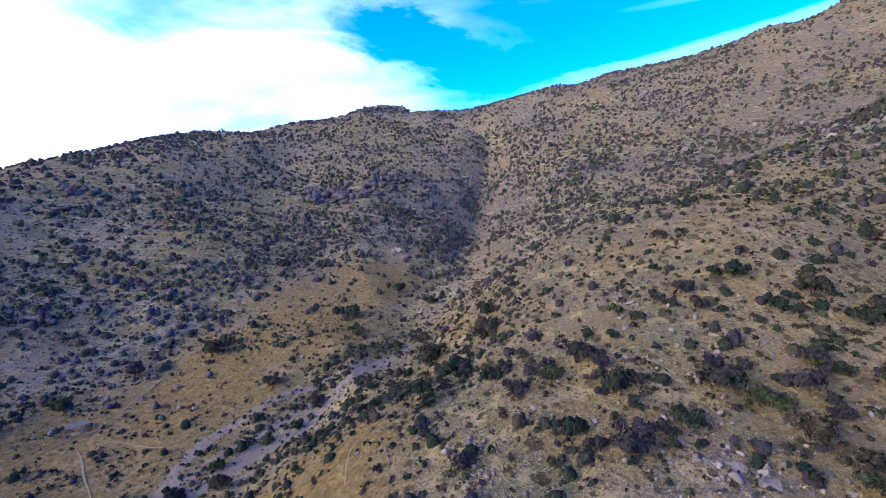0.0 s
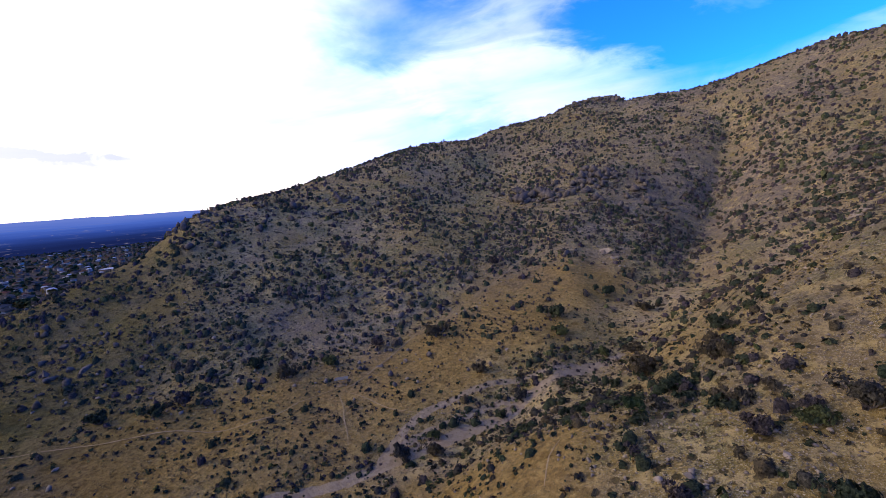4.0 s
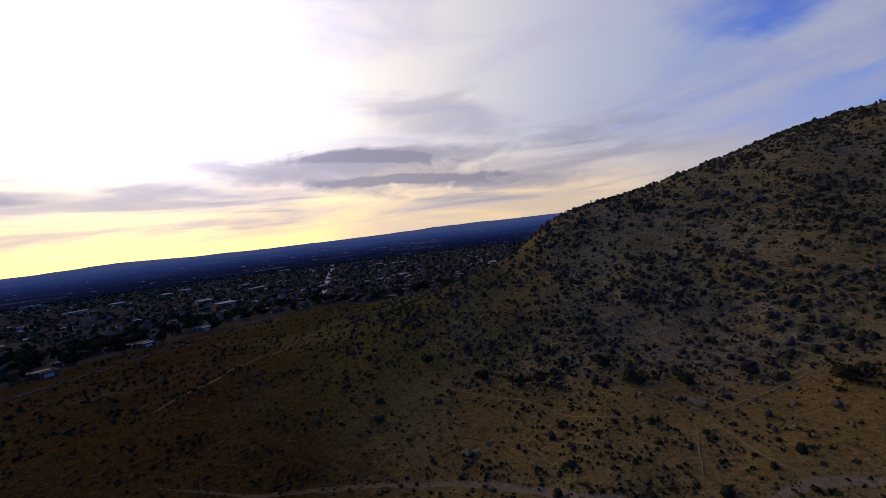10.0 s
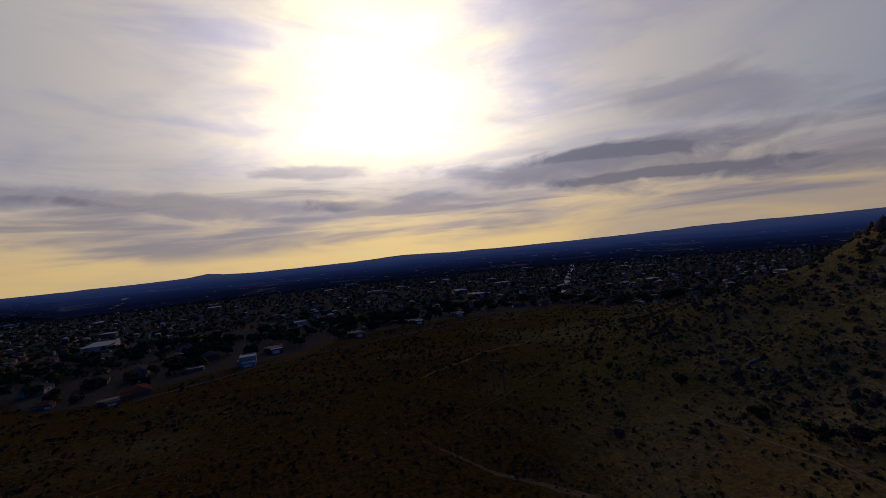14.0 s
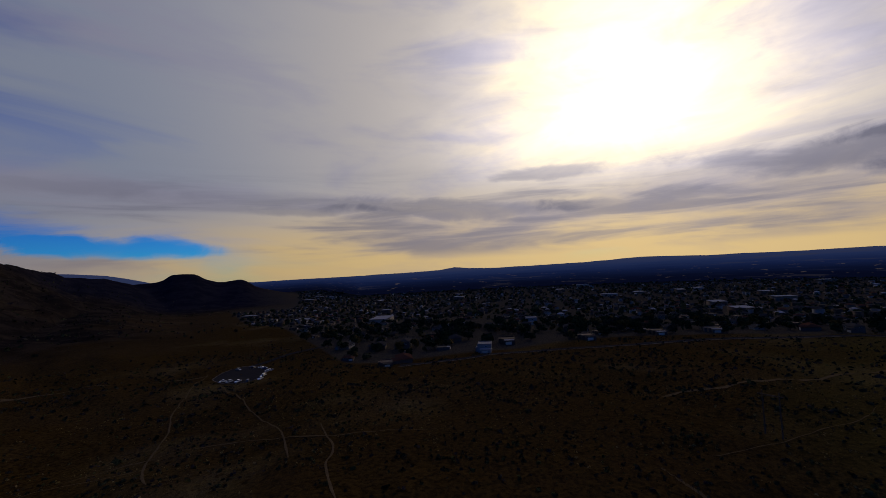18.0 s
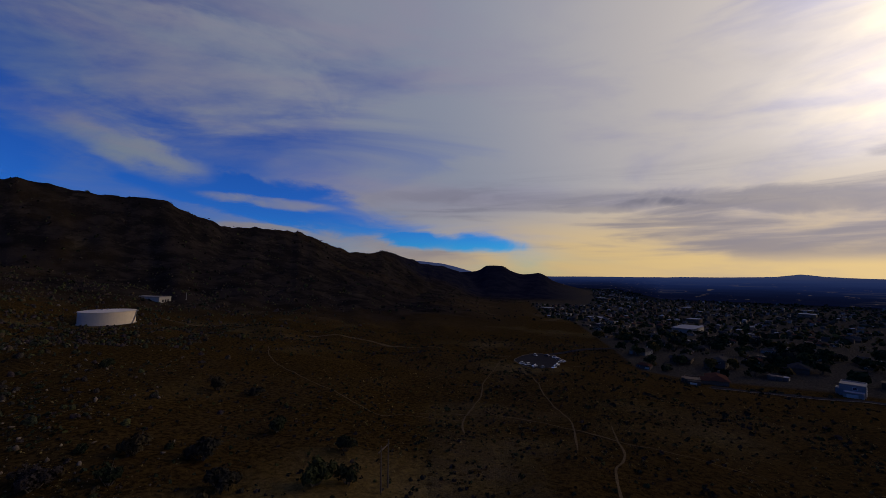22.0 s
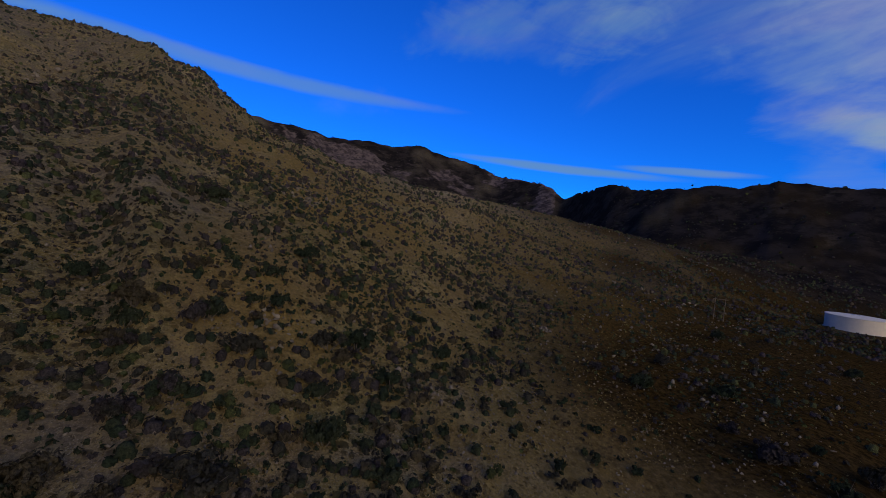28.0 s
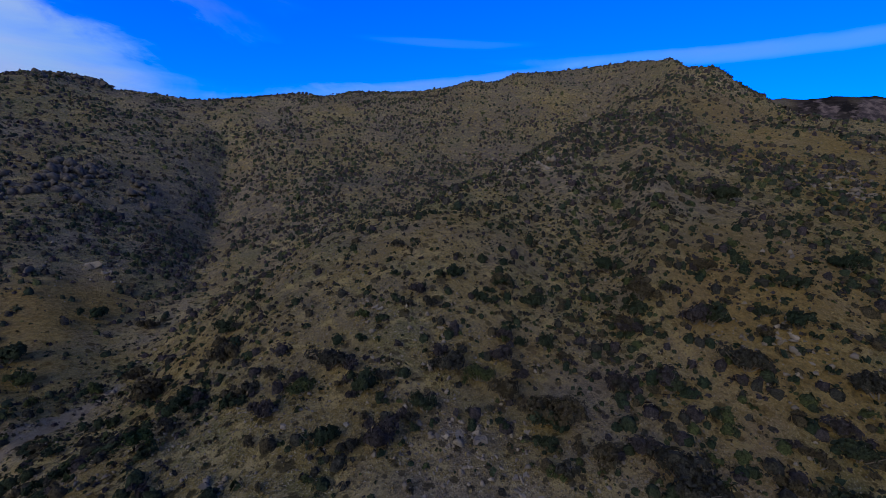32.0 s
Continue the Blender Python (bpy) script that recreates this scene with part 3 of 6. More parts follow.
def build_ground():
    na = 940
    rings = np.concatenate([[6.0], np.exp(np.linspace(math.log(14), math.log(4950), 345))])
    az = np.radians(np.linspace(-180, 180, na, endpoint=False))
    a, r = np.meshgrid(az, rings)
    x, y = -r * np.sin(a), r * np.cos(a)
    z = height(x, y).reshape(x.shape)
    verts = np.stack([x, y, z], -1).reshape(-1, 3)
    verts = np.vstack([verts, [[0, 0, 22]]])
    i, j = np.meshgrid(np.arange(len(rings) - 1), np.arange(na), indexing="ij")
    j2 = (j + 1) % na
    faces = np.stack([i * na + j, (i + 1) * na + j, (i + 1) * na + j2, i * na + j2], -1).reshape(-1, 4)
    centre = len(verts) - 1
    fan = np.stack([np.full(na // 2, centre), np.arange(0, na, 2), np.arange(1, na, 2), np.arange(2, na + 2, 2) % na], -1)
    me = mesh_from("ground", verts, np.vstack([faces, fan]), [MAT_GROUND], smooth=True)
    rr, aa = r.ravel(), np.degrees(a.ravel())
    d, along = line_distance(x.ravel(), y.ravel(), WASH_XY)
    sand = np.zeros(len(rr))
    for pts, widths in ((WASH_XY, (0.01, 2.2, 3.4, 2.6, 1.7, 0.8)), (BRAID, (1.2, 2.0, 2.2, 2.2, 2.0, 1.6)), (BRAID_SOUTH, (0.6, 1.2, 1.4, 1.4, 1.4, 1.2))):
        d, along = line_distance(x.ravel(), y.ravel(), pts)
        sand = np.maximum(sand, np.clip(1 - d / np.interp(along, (0.10, 0.16, 0.35, 0.6, 0.8, 1), widths), 0, 1) ** 0.7)
    town = np.clip((rr - town_edge(aa)) / 6, 0, 1)
    slope = np.hypot(*np.gradient(z, axis=(0, 1))[:1], 0).ravel()
    stony = np.clip(fbm(x.ravel() / 60, y.ravel() / 60, 55, 4) * 1.6 + 0.15, 0, 1) * np.clip((rr - 60) / 100, 0.4, 1) * 0.55
    stony = np.maximum(stony, np.clip((rr - 900) / 300, 0, 1) * 0.9) * (1 - np.clip(town, 0, 1))
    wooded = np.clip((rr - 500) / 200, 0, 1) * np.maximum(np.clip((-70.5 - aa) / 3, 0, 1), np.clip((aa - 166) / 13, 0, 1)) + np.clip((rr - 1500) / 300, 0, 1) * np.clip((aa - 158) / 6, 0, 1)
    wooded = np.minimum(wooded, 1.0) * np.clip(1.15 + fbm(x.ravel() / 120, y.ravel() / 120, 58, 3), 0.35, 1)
    town = town * (1 - np.clip((rr - 1500) / 300, 0, 1) * np.clip((aa - 158) / 6, 0, 1))
    fan = np.clip((aa - 64) / 34, 0, 1) * np.clip((rr - 40) / 50, 0, 1) + np.clip((-98 - aa) / 36, 0, 1) * np.clip((rr - 60) / 60, 0, 1)
    fan = np.clip(fan * (1.15 + 0.7 * fbm(x.ravel() / 70, y.ravel() / 70, 57, 3)), 0, 0.95)
    spur = np.clip((aa + 72) / 16, 0, 1) * np.clip((12 - aa) / 10, 0, 1) * np.clip((150 - rr) / 40, 0, 1)
    stony = np.maximum(stony, spur * np.clip(0.30 + 0.6 * fbm(x.ravel() / 18, y.ravel() / 18, 59, 3), 0.05, 0.6))
    bowl = np.clip((rr - 170) / 80, 0, 1) * np.clip((700 - rr) / 100, 0, 1) * np.clip((aa + 64) / 8, 0, 1) * np.clip((12 - aa) / 10, 0, 1)
    stony = np.maximum(stony, bowl * np.clip(0.50 + 0.8 * fbm(x.ravel() / 45, y.ravel() / 45, 66, 4), 0.1, 0.85))
    stony = stony * (1 - 0.9 * fan)
    lift = (rr - 1150) / 1350
    cliff = np.clip((lift - 0.22) / 0.2, 0, 1) * np.clip((0.93 - lift) / 0.12, 0, 1) * np.clip((-72 - aa) / 4, 0, 1) * np.clip((aa + 112.5) / 2, 0, 1)
    cliff = cliff * np.clip(0.62 + 1.1 * fbm(aa / 4.5, rr / 500, 97, 3), 0, 1)
    meadow = np.clip((104 - aa) / 18, 0, 1) * np.clip((aa - 56) / 12, 0, 1) * np.clip((rr - 105) / 60, 0, 1) * (1 - town) * np.clip(0.8 + 0.9 * fbm(x.ravel() / 50, y.ravel() / 50, 73, 3), 0, 0.9)
    # the mesa layer marks far ground that takes the painted haze tint
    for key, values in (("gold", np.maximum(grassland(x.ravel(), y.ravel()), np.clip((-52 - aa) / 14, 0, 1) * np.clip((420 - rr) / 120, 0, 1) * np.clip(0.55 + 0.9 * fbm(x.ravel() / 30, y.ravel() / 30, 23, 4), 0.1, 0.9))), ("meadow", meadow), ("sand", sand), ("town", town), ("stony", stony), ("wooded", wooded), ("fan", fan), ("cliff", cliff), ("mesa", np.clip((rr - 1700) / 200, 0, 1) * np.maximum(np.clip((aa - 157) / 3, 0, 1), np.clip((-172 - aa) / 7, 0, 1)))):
        layer = me.attributes.new(key, "FLOAT", "POINT")
        layer.data.foreach_set("value", np.append(values, 0).astype(np.float32))
    return tagged(new("ground", me), "dry grassy desert foothills with stony slopes and a sandy wash", "ground", kind="structure")


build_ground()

# ---- more materials ----
MAT_TRAIL = plain("trodden_dirt", (0.195, 0.138, 0.072), 0.95, spread=0.3, scale=0.7, specular=0.0)
MAT_ASPHALT = plain("asphalt", (0.026, 0.025, 0.028), 0.95, spread=0.2, scale=0.4, specular=0.0)
MAT_TRACK = plain("dark_fan_dirt", (0.095, 0.066, 0.037), 0.95, spread=0.3, scale=0.7, specular=0.0)
MAT_KERB = plain("weathered_kerb", (0.17, 0.15, 0.125), 0.9, spread=0.18)
MAT_CONCRETE = plain("concrete", (0.36, 0.34, 0.31), 0.9, spread=0.18)
MAT_TANK = plain("tank_paint", (0.66, 0.55, 0.44), 0.55, spread=0.06, scale=0.3)
MAT_TANK_ROOF = plain("tank_roof_paint", (0.60, 0.52, 0.44), 0.6, spread=0.08, scale=0.3)
MAT_STEEL = plain("galvanised_steel", (0.34, 0.34, 0.35), 0.5, metal=0.7, spread=0.2, scale=2, specular=0.3)
MAT_DARK = plain("dark_opening", (0.03, 0.03, 0.035), 0.7)
MAT_TIMBER = plain("weathered_timber", (0.13, 0.10, 0.075), 0.9, spread=0.3, scale=3)
MAT_SLATS = plain("grey_roof_boards", (0.115, 0.110, 0.105), 0.8, spread=0.2, scale=3)
MAT_GLASS = material("window_glass", lambda g: surface(g, (0.03, 0.04, 0.05), 0.08, specular=0.7))
MAT_RUBBER = plain("tyre_rubber", (0.025, 0.025, 0.027), 0.85)


def rock_shader(g):
    p = places(g)
    a, b = g.noise(p, 0.7, 6, 0.65), g.noise(p, 5, 5, 0.7)
    own = g.add("ShaderNodeObjectInfo").outputs["Random"]
    island = g.add("ShaderNodeNewGeometry").outputs["Random Per Island"]
    tone = g.math("FRACT", g.math("ADD", own, island))
    base = g.mix(tone, (0.125, 0.096, 0.070), (0.255, 0.198, 0.142))
    colour = g.mix(g.span(a, 0.35, 0.65), g.mix(0.55, base, (0.085, 0.074, 0.068)), base)
    colour = g.mix(g.math("MULTIPLY", g.span(b, 0.55, 0.7), 0.55), colour, (0.075, 0.068, 0.052))
    height = g.math("ADD", a, g.math("MULTIPLY", b, 0.4))
    return surface(g, colour, 0.92, bump=height, depth=0.25, strength=0.9, specular=0.0)


MAT_ROCK = material("weathered_granite", rock_shader)
# granite again, with the hill's shade put into a darker colour
MAT_SHADED_ROCK = plain("shaded_granite", (0.078, 0.064, 0.054), 0.95, spread=0.55, scale=0.8)


def leaf_shader(ramp):
    def build(g):
        p = places(g)
        island = g.add("ShaderNodeNewGeometry").outputs["Random Per Island"]
        own = g.add("ShaderNodeObjectInfo").outputs["Random"]
        kind = g.math("FRACT", g.math("ADD", attribute(g, "kind"), own))
        node = g.add("ShaderNodeValToRGB", {0: kind})
        node.color_ramp.interpolation = "CONSTANT"
        for k, (pos, c) in enumerate(ramp):
            e = node.color_ramp.elements[k] if k < 2 else node.color_ramp.elements.new(pos)
            e.position, e.color = pos, (*c, 1)
        base = g.mix(g.math("MULTIPLY", island, 0.6), node.outputs[0], g.vmath("SCALE", node.outputs[0]))
        scaled = base.node.inputs[7].links[0].from_node
        scaled.inputs["Scale"].default_value = 1.5
        colour = g.mix(g.math("MULTIPLY", g.span(g.noise(p, 3.0, 3), 0.5, 0.75), 0.10), base, (0.08, 0.063, 0.033))
        speckle = g.noise(p, 4.0, 4, 0.75)
        colour = g.mix(g.span(speckle, 0.40, 0.52), g.vmath("MULTIPLY", colour, (0.45, 0.45, 0.45)), colour)
        colour = g.mix(g.math("MULTIPLY", g.span(speckle, 0.56, 0.66), 0.6), colour, g.vmath("MULTIPLY", colour, (2.2, 2.1, 1.9)))
        return surface(g, colour, 0.9, bump=speckle, depth=0.35, strength=0.9, specular=0.0)
    return build


SCRUB = ((0.0, (0.029, 0.034, 0.020)), (0.22, (0.034, 0.031, 0.025)), (0.42, (0.038, 0.031, 0.031)), (0.58, (0.022, 0.029, 0.018)), (0.74, (0.052, 0.041, 0.025)), (0.88, (0.046, 0.051, 0.021)))
MAT_SCRUB = material("scrub_leaves", leaf_shader(SCRUB))
# the scrub colours, each about 1.4 times lighter
PALE_SCRUB = tuple((k, tuple(round(v * f, 4) for v, f in zip(c, (1.4, 1.3, 1.38)))) for k, c in SCRUB)
MAT_FAR_SCRUB = material("pale_scrub_leaves", leaf_shader(PALE_SCRUB))
MAT_JUNIPER = material("juniper_needles", leaf_shader(((0.0, (0.016, 0.026, 0.012)), (0.5, (0.020, 0.030, 0.014)))))
MAT_TOWN_TREE = material("garden_leaves", leaf_shader(((0.0, (0.022, 0.032, 0.016)), (0.35, (0.035, 0.042, 0.018)), (0.62, (0.045, 0.040, 0.026)), (0.85, (0.095, 0.060, 0.018)))))
MAT_GRASS = material("dry_grass", leaf_shader(((0.0, (0.15, 0.105, 0.042)), (0.4, (0.19, 0.14, 0.06)), (0.75, (0.12, 0.105, 0.04)))))
MAT_WOOD = plain("grey_branches", (0.12, 0.10, 0.085), 0.9)


# ---- shapes ----
class Shape:
    """Collects boxes, tubes and free faces into one mesh."""

    def __init__(self):
        self.v, self.f = [], []

    def face(self, *pts):
        n = len(self.v)
        self.v += [tuple(p) for p in pts]
        self.f.append(tuple(range(n, n + len(pts))))
        return self

    def box(self, x0, y0, z0, x1, y1, z1, taper=0.0):
        n, t = len(self.v), taper
        self.v += [(x0, y0, z0), (x1, y0, z0), (x1, y1, z0), (x0, y1, z0), (x0 + t, y0 + t, z1), (x1 - t, y0 + t, z1), (x1 - t, y1 - t, z1), (x0 + t, y1 - t, z1)]
        self.f += [tuple(n + i for i in q) for q in ((3, 2, 1, 0), (4, 5, 6, 7), (0, 1, 5, 4), (1, 2, 6, 5), (2, 3, 7, 6), (3, 0, 4, 7))]
        return self

    def tube(self, a, b, r0, r1=None, sides=8, caps=True):
        a, b = Vector(a), Vector(b)
        r1 = r0 if r1 is None else r1
        q = (b - a).to_track_quat("Z", "Y")
        n = len(self.v)
        for c, r in ((a, r0), (b, r1)):
            self.v += [tuple(c + q @ Vector((r * math.cos(2 * math.pi * k / sides), r * math.sin(2 * math.pi * k / sides), 0))) for k in range(sides)]
        self.f += [(n + k, n + (k + 1) % sides, n + sides + (k + 1) % sides, n + sides + k) for k in range(sides)]
        if caps:
            self.f += [tuple(range(n + sides - 1, n - 1, -1)), tuple(range(n + sides, n + 2 * sides))]
        return self

    def mesh(self, name, mat, smooth=False):
        me = bpy.data.meshes.new(name)
        me.from_pydata(self.v, [], self.f)
        me.materials.append(mat)
        if smooth:
            me.polygons.foreach_set("use_smooth", np.ones(len(me.polygons), bool))
        me.update()
        return me


def thing(name, label, category, group="", kind="", m=None):
    ob = tagged(new(name), label, category, group, kind)
    ob.empty_display_size = 0.5
    if m is not None:
        ob.matrix_basis = m
    return ob


def part(name, shape, mat, parent, label="", smooth=False, m=None):
    """One mesh object under a thing or a part."""
    ob = new(name, shape if isinstance(shape, bpy.types.Mesh) else shape.mesh(name, mat, smooth))
    ob.parent = parent
    if m is not None:
        ob.matrix_basis = m
    return tagged(ob, label) if label else ob


def level(x, y):
    return float(height([x], [y])[0])


def spin(x, y, deg, z=None, s=1.0, lift=0.0):
    z = (level(x, y) if z is None else z) + lift
    return Matrix.Translation((x, y, z)) @ Matrix.Rotation(radians(deg), 4, "Z") @ Matrix.Diagonal((s, s, s, 1))


# ---- trails, tracks and roads, laid on the ground ----
def ribbon(name, pts, width, mat, label, category, wobble=0.35, step=2.0, lift=0.05, kind="structure"):
    pts = [Vector((*p, 0)) for p in pts]
    way = []
    for k in range(len(pts) - 1):
        p0, p1, p2, p3 = pts[max(k - 1, 0)], pts[k], pts[k + 1], pts[min(k + 2, len(pts) - 1)]
        n = max(2, int((p2 - p1).length / step))
        for i in range(n):
            t = i / n
            way.append(0.5 * ((2 * p1) + (p2 - p0) * t + (2 * p0 - 5 * p1 + 4 * p2 - p3) * t * t + (3 * p1 - p0 - 3 * p2 + p3) * t**3))
    way.append(pts[-1])
    xy = np.array([(p.x, p.y) for p in way])
    if wobble:
        xy += np.stack([vnoise(xy[:, 0] / 9, xy[:, 1] / 9, 61), vnoise(xy[:, 0] / 9, xy[:, 1] / 9, 62)], -1) * wobble * 1.5
    tan = np.gradient(xy, axis=0)
    tan /= np.maximum(np.linalg.norm(tan, axis=1, keepdims=True), 1e-6)
    nor = np.stack([-tan[:, 1], tan[:, 0]], -1)
    half = width * 0.5 * (1 + wobble * vnoise(xy[:, 0] / 4, xy[:, 1] / 4, 63))
    if wobble:
        half *= np.minimum(1, 0.35 + np.minimum(np.arange(len(xy)), np.arange(len(xy))[::-1]) / 5)
    cols = []
    for s in (-1.0, -0.4, 0.4, 1.0):
        q = xy + nor * (half * s)[:, None]
        r = np.hypot(q[:, 0], q[:, 1])
        z = height(q[:, 0], q[:, 1]) + (lift + r * 0.0007) * (1.0 if abs(s) < 1 else 0.9)
        cols.append(np.column_stack([q, z]))
    n = len(xy)
    verts = np.stack(cols, 1).reshape(-1, 3)
    i, j = np.meshgrid(np.arange(n - 1), np.arange(3), indexing="ij")
    faces = np.stack([i * 4 + j, (i + 1) * 4 + j, (i + 1) * 4 + j + 1, i * 4 + j + 1], -1).reshape(-1, 4)[:, ::-1]
    return tagged(new(name, mesh_from(name, verts, faces, [mat], smooth=True)), label, category, kind=kind)


HILL_TRAIL = ((-82, 85), (-79, 100), (-79, 119), (-74, 132), (-71, 148), (-67, 162), (-63, 177), (-60, 196), (-55, 205))
FOOT_TRAIL = ((-84, 85), (-88, 76), (-89, 68), (-96, 59), (-108, 52), (-117, 45), (-128, 36), (-142, 25))
TRAILS = (HILL_TRAIL, FOOT_TRAIL, ((-82, 85), (-69, 82), (-60, 80), (-52, 80)), ((-81, 83), (-71, 73), (-63, 65)), ((-14, 49), (-15, 55), (-14, 59)),
          ((-125, -40), (-137, -32), (-154, -24), (-182, -15), (-209, -11)), ((-73, -361), (-47, -280), (-30, -219), (-26, -197), (-19, -171), (-13, -148), (-12, -130)),
          ((-63, -281), (-59, -230), (-52, -178), (-51, -154), (-48, -135), (-42, -115)),
          ((5, -158), (-6, -162), (-16, -157), (-23, -153), (-37, -146), (-48, -134), (-71, -115), (-86, -105)),
          ((-62, -138), (-53, -111), (-46, -101), (-39, -81)),
          ((106, -281), (86, -233), (66, -207), (48, -185), (31, -166), (16, -150), (7, -155), (-13, -149)),
          ((-97, -286), (-111, -298), (-126, -288), (-138, -255)))
for k, pts in enumerate(TRAILS):
    ribbon("trail", pts, (0.42 if k < 1 else 0.32) if k < 6 else 0.6, MAT_TRAIL if k < 5 else MAT_TRACK, "narrow trodden dirt footpath through dry grass", "path")
ribbon("dirt_track", ((-170, -68), (-193, -59), (-269, -27), (-318, 1)), 2.4, MAT_TRACK, "pale gravel vehicle track across the dry slope", "track")
ribbon("dirt_track", ((262, -415), (232, -404), (175, -392), (120, -382), (44, -384), (-6, -370), (-51, -358), (-72, -352)), 3.2, MAT_TRACK, "pale gravel service track to the water tank", "track")
ribbon("road", ((-174, -250), (-216, -228), (-261, -200), (-311, -150), (-372, -112), (-412, -66), (-446, -25), (-462, 20), (-468, 70)), 8.0, MAT_ASPHALT, "grey asphalt street along the edge of the houses", "road", wobble=0.0)
ribbon("kerb", ((-170, -247), (-212, -225), (-257, -197), (-307, -147), (-368, -109), (-408, -63), (-441, -23), (-457, 20), (-463, 70)), 0.8, MAT_KERB, "pale concrete kerb beside the street", "kerb", wobble=0.0, lift=0.25)
ribbon("road", ((-88, -352), (-118, -372), (-150, -392), (-185, -398)), 6.5, MAT_ASPHALT, "asphalt access road to the trailhead car park", "road", wobble=0.0)

# ---- scatter ----
rng = np.random.default_rng(7)


def scatter(n, az0, az1, r0, r1, power=2.0):
    az = np.radians(rng.uniform(az0, az1, n) + rng.normal(0, 9, n))
    r = (r0**power + rng.random(n) * (r1**power - r0**power)) ** (1 / power)
    r = r * np.exp(rng.normal(0, 0.06, n))
    return -r * np.sin(az), r * np.cos(az), r, (np.degrees(az) + 180) % 360 - 180


def free(x, y, r, az, margin=1.5):
    """Keep plants and stones off the sandy bed, the trails, the car park, the tank and the town."""
    ok = r < town_edge(az) - 8
    for pts, w in [(p, 1.2) for p in TRAILS]:
        ok &= line_distance(x, y, pts)[0] > w
    ok &= ~((r > 600) & (np.abs(az + 113.3) < 2.4))
    ok &= np.hypot(x - 279, y + 371) > 26
    ok &= np.hypot((x + 86) / 1.0, (y + 320) / 1.6) > 30
    return ok


def domes(x, y, z, size, tall, sides):
    """Low lumpy mounds, the dense hearts of the shrubs: corners and faces."""
    n = len(x)
    a = (np.arange(sides)[None] + rng.uniform(-0.3, 0.3, (n, sides))) * 2 * math.pi / sides + rng.uniform(0, 6.3, (n, 1))
    rows = []
    for rad, h in ((0.70, -0.30), (0.62, 0.45)):
        k = rad * rng.uniform(0.72, 1.2, (n, sides)) * (size / 2)[:, None]
        hz = (h * (size * 0.55 if h < 0 else tall)[:, None]) * rng.uniform(0.75, 1.25, (n, sides))
        rows.append(np.stack([x[:, None] + k * np.cos(a), y[:, None] + k * np.sin(a), z[:, None] + hz], -1))
    top = np.stack([x + rng.normal(0, 0.09, n) * size, y + rng.normal(0, 0.09, n) * size, z + tall * rng.uniform(0.6, 0.85, n)], -1)[:, None]
    verts = np.concatenate([*rows, top], 1)
    m = 2 * sides
    f = [(i, (i + 1) % sides, sides + (i + 1) % sides, sides + i) for i in range(sides)] + [(m, sides + i, sides + i + 1, sides + (i + 2) % sides) for i in range(0, sides, 2)]
    faces = np.array(f)[None] + (np.arange(n) * (m + 1))[:, None, None]
    return verts.reshape(-1, 3), faces.reshape(-1, 4), m + 1


def tufts(x, y, size, tall, quads, kind, name, mat, label, category, leaf=0.5, lift=0.0, heart=0):
    """Many small plants in one mesh: each a lumpy dome of loose leaf clumps."""
    n = len(x)
    z = height(x, y)
    d = rng.normal(size=(n, quads, 3))
    d[..., 2] = np.abs(d[..., 2]) * 0.9 + 0.1
    d /= np.linalg.norm(d, axis=-1, keepdims=True)
    rad = rng.uniform(0.45, 1.0, (n, quads, 1)) * rng.uniform(0.75, 1.2, (n, 1, 1))
    s = np.stack([size / 2, size / 2, tall], -1)[:, None, :]
    squash = np.stack([rng.uniform(0.75, 1.25, n), rng.uniform(0.75, 1.25, n), np.ones(n)], -1)[:, None, :]
    c = np.stack([x, y, z + lift], -1)[:, None, :] + d * rad * s * squash
    t = np.cross(d, rng.normal(size=d.shape))
    t /= np.linalg.norm(t, axis=-1, keepdims=True)
    b = np.cross(d, t) + 0.35 * rng.normal(size=d.shape)
    h = (leaf * size)[:, None, None] * rng.uniform(0.6, 1.25, (n, quads, 1)) * 0.5
    corner = np.stack([c - t * h - b * h * 0.7, c + t * h * 0.8 - b * h, c + t * h + b * h * 0.8, c - t * h * 0.6 + b * h], 2)
    verts = corner.reshape(-1, 3)
    faces = np.arange(len(verts)).reshape(-1, 4)
    values = np.repeat(kind, quads * 4)
    if heart:
        v, f, each = domes(x, y, z + lift, size, tall, heart)
        faces = np.vstack([faces, f + len(verts)])
        verts = np.vstack([verts, v])
        values = np.append(values, np.repeat(kind, each))
    me = mesh_from(name, verts, faces, [mat])
    layer = me.attributes.new("kind", "FLOAT", "POINT")
    layer.data.foreach_set("value", values.astype(np.float32))
    return tagged(new(name, me), label, category, kind="stuff")


def clumps(x, y, r, seed, low=0.12, scale=26.0):
    """How readily scrub grows here, 0 to 1."""
    return np.clip(0.52 + 1.15 * fbm(x / scale, y / scale, seed, 4, 0.6), low, 1)


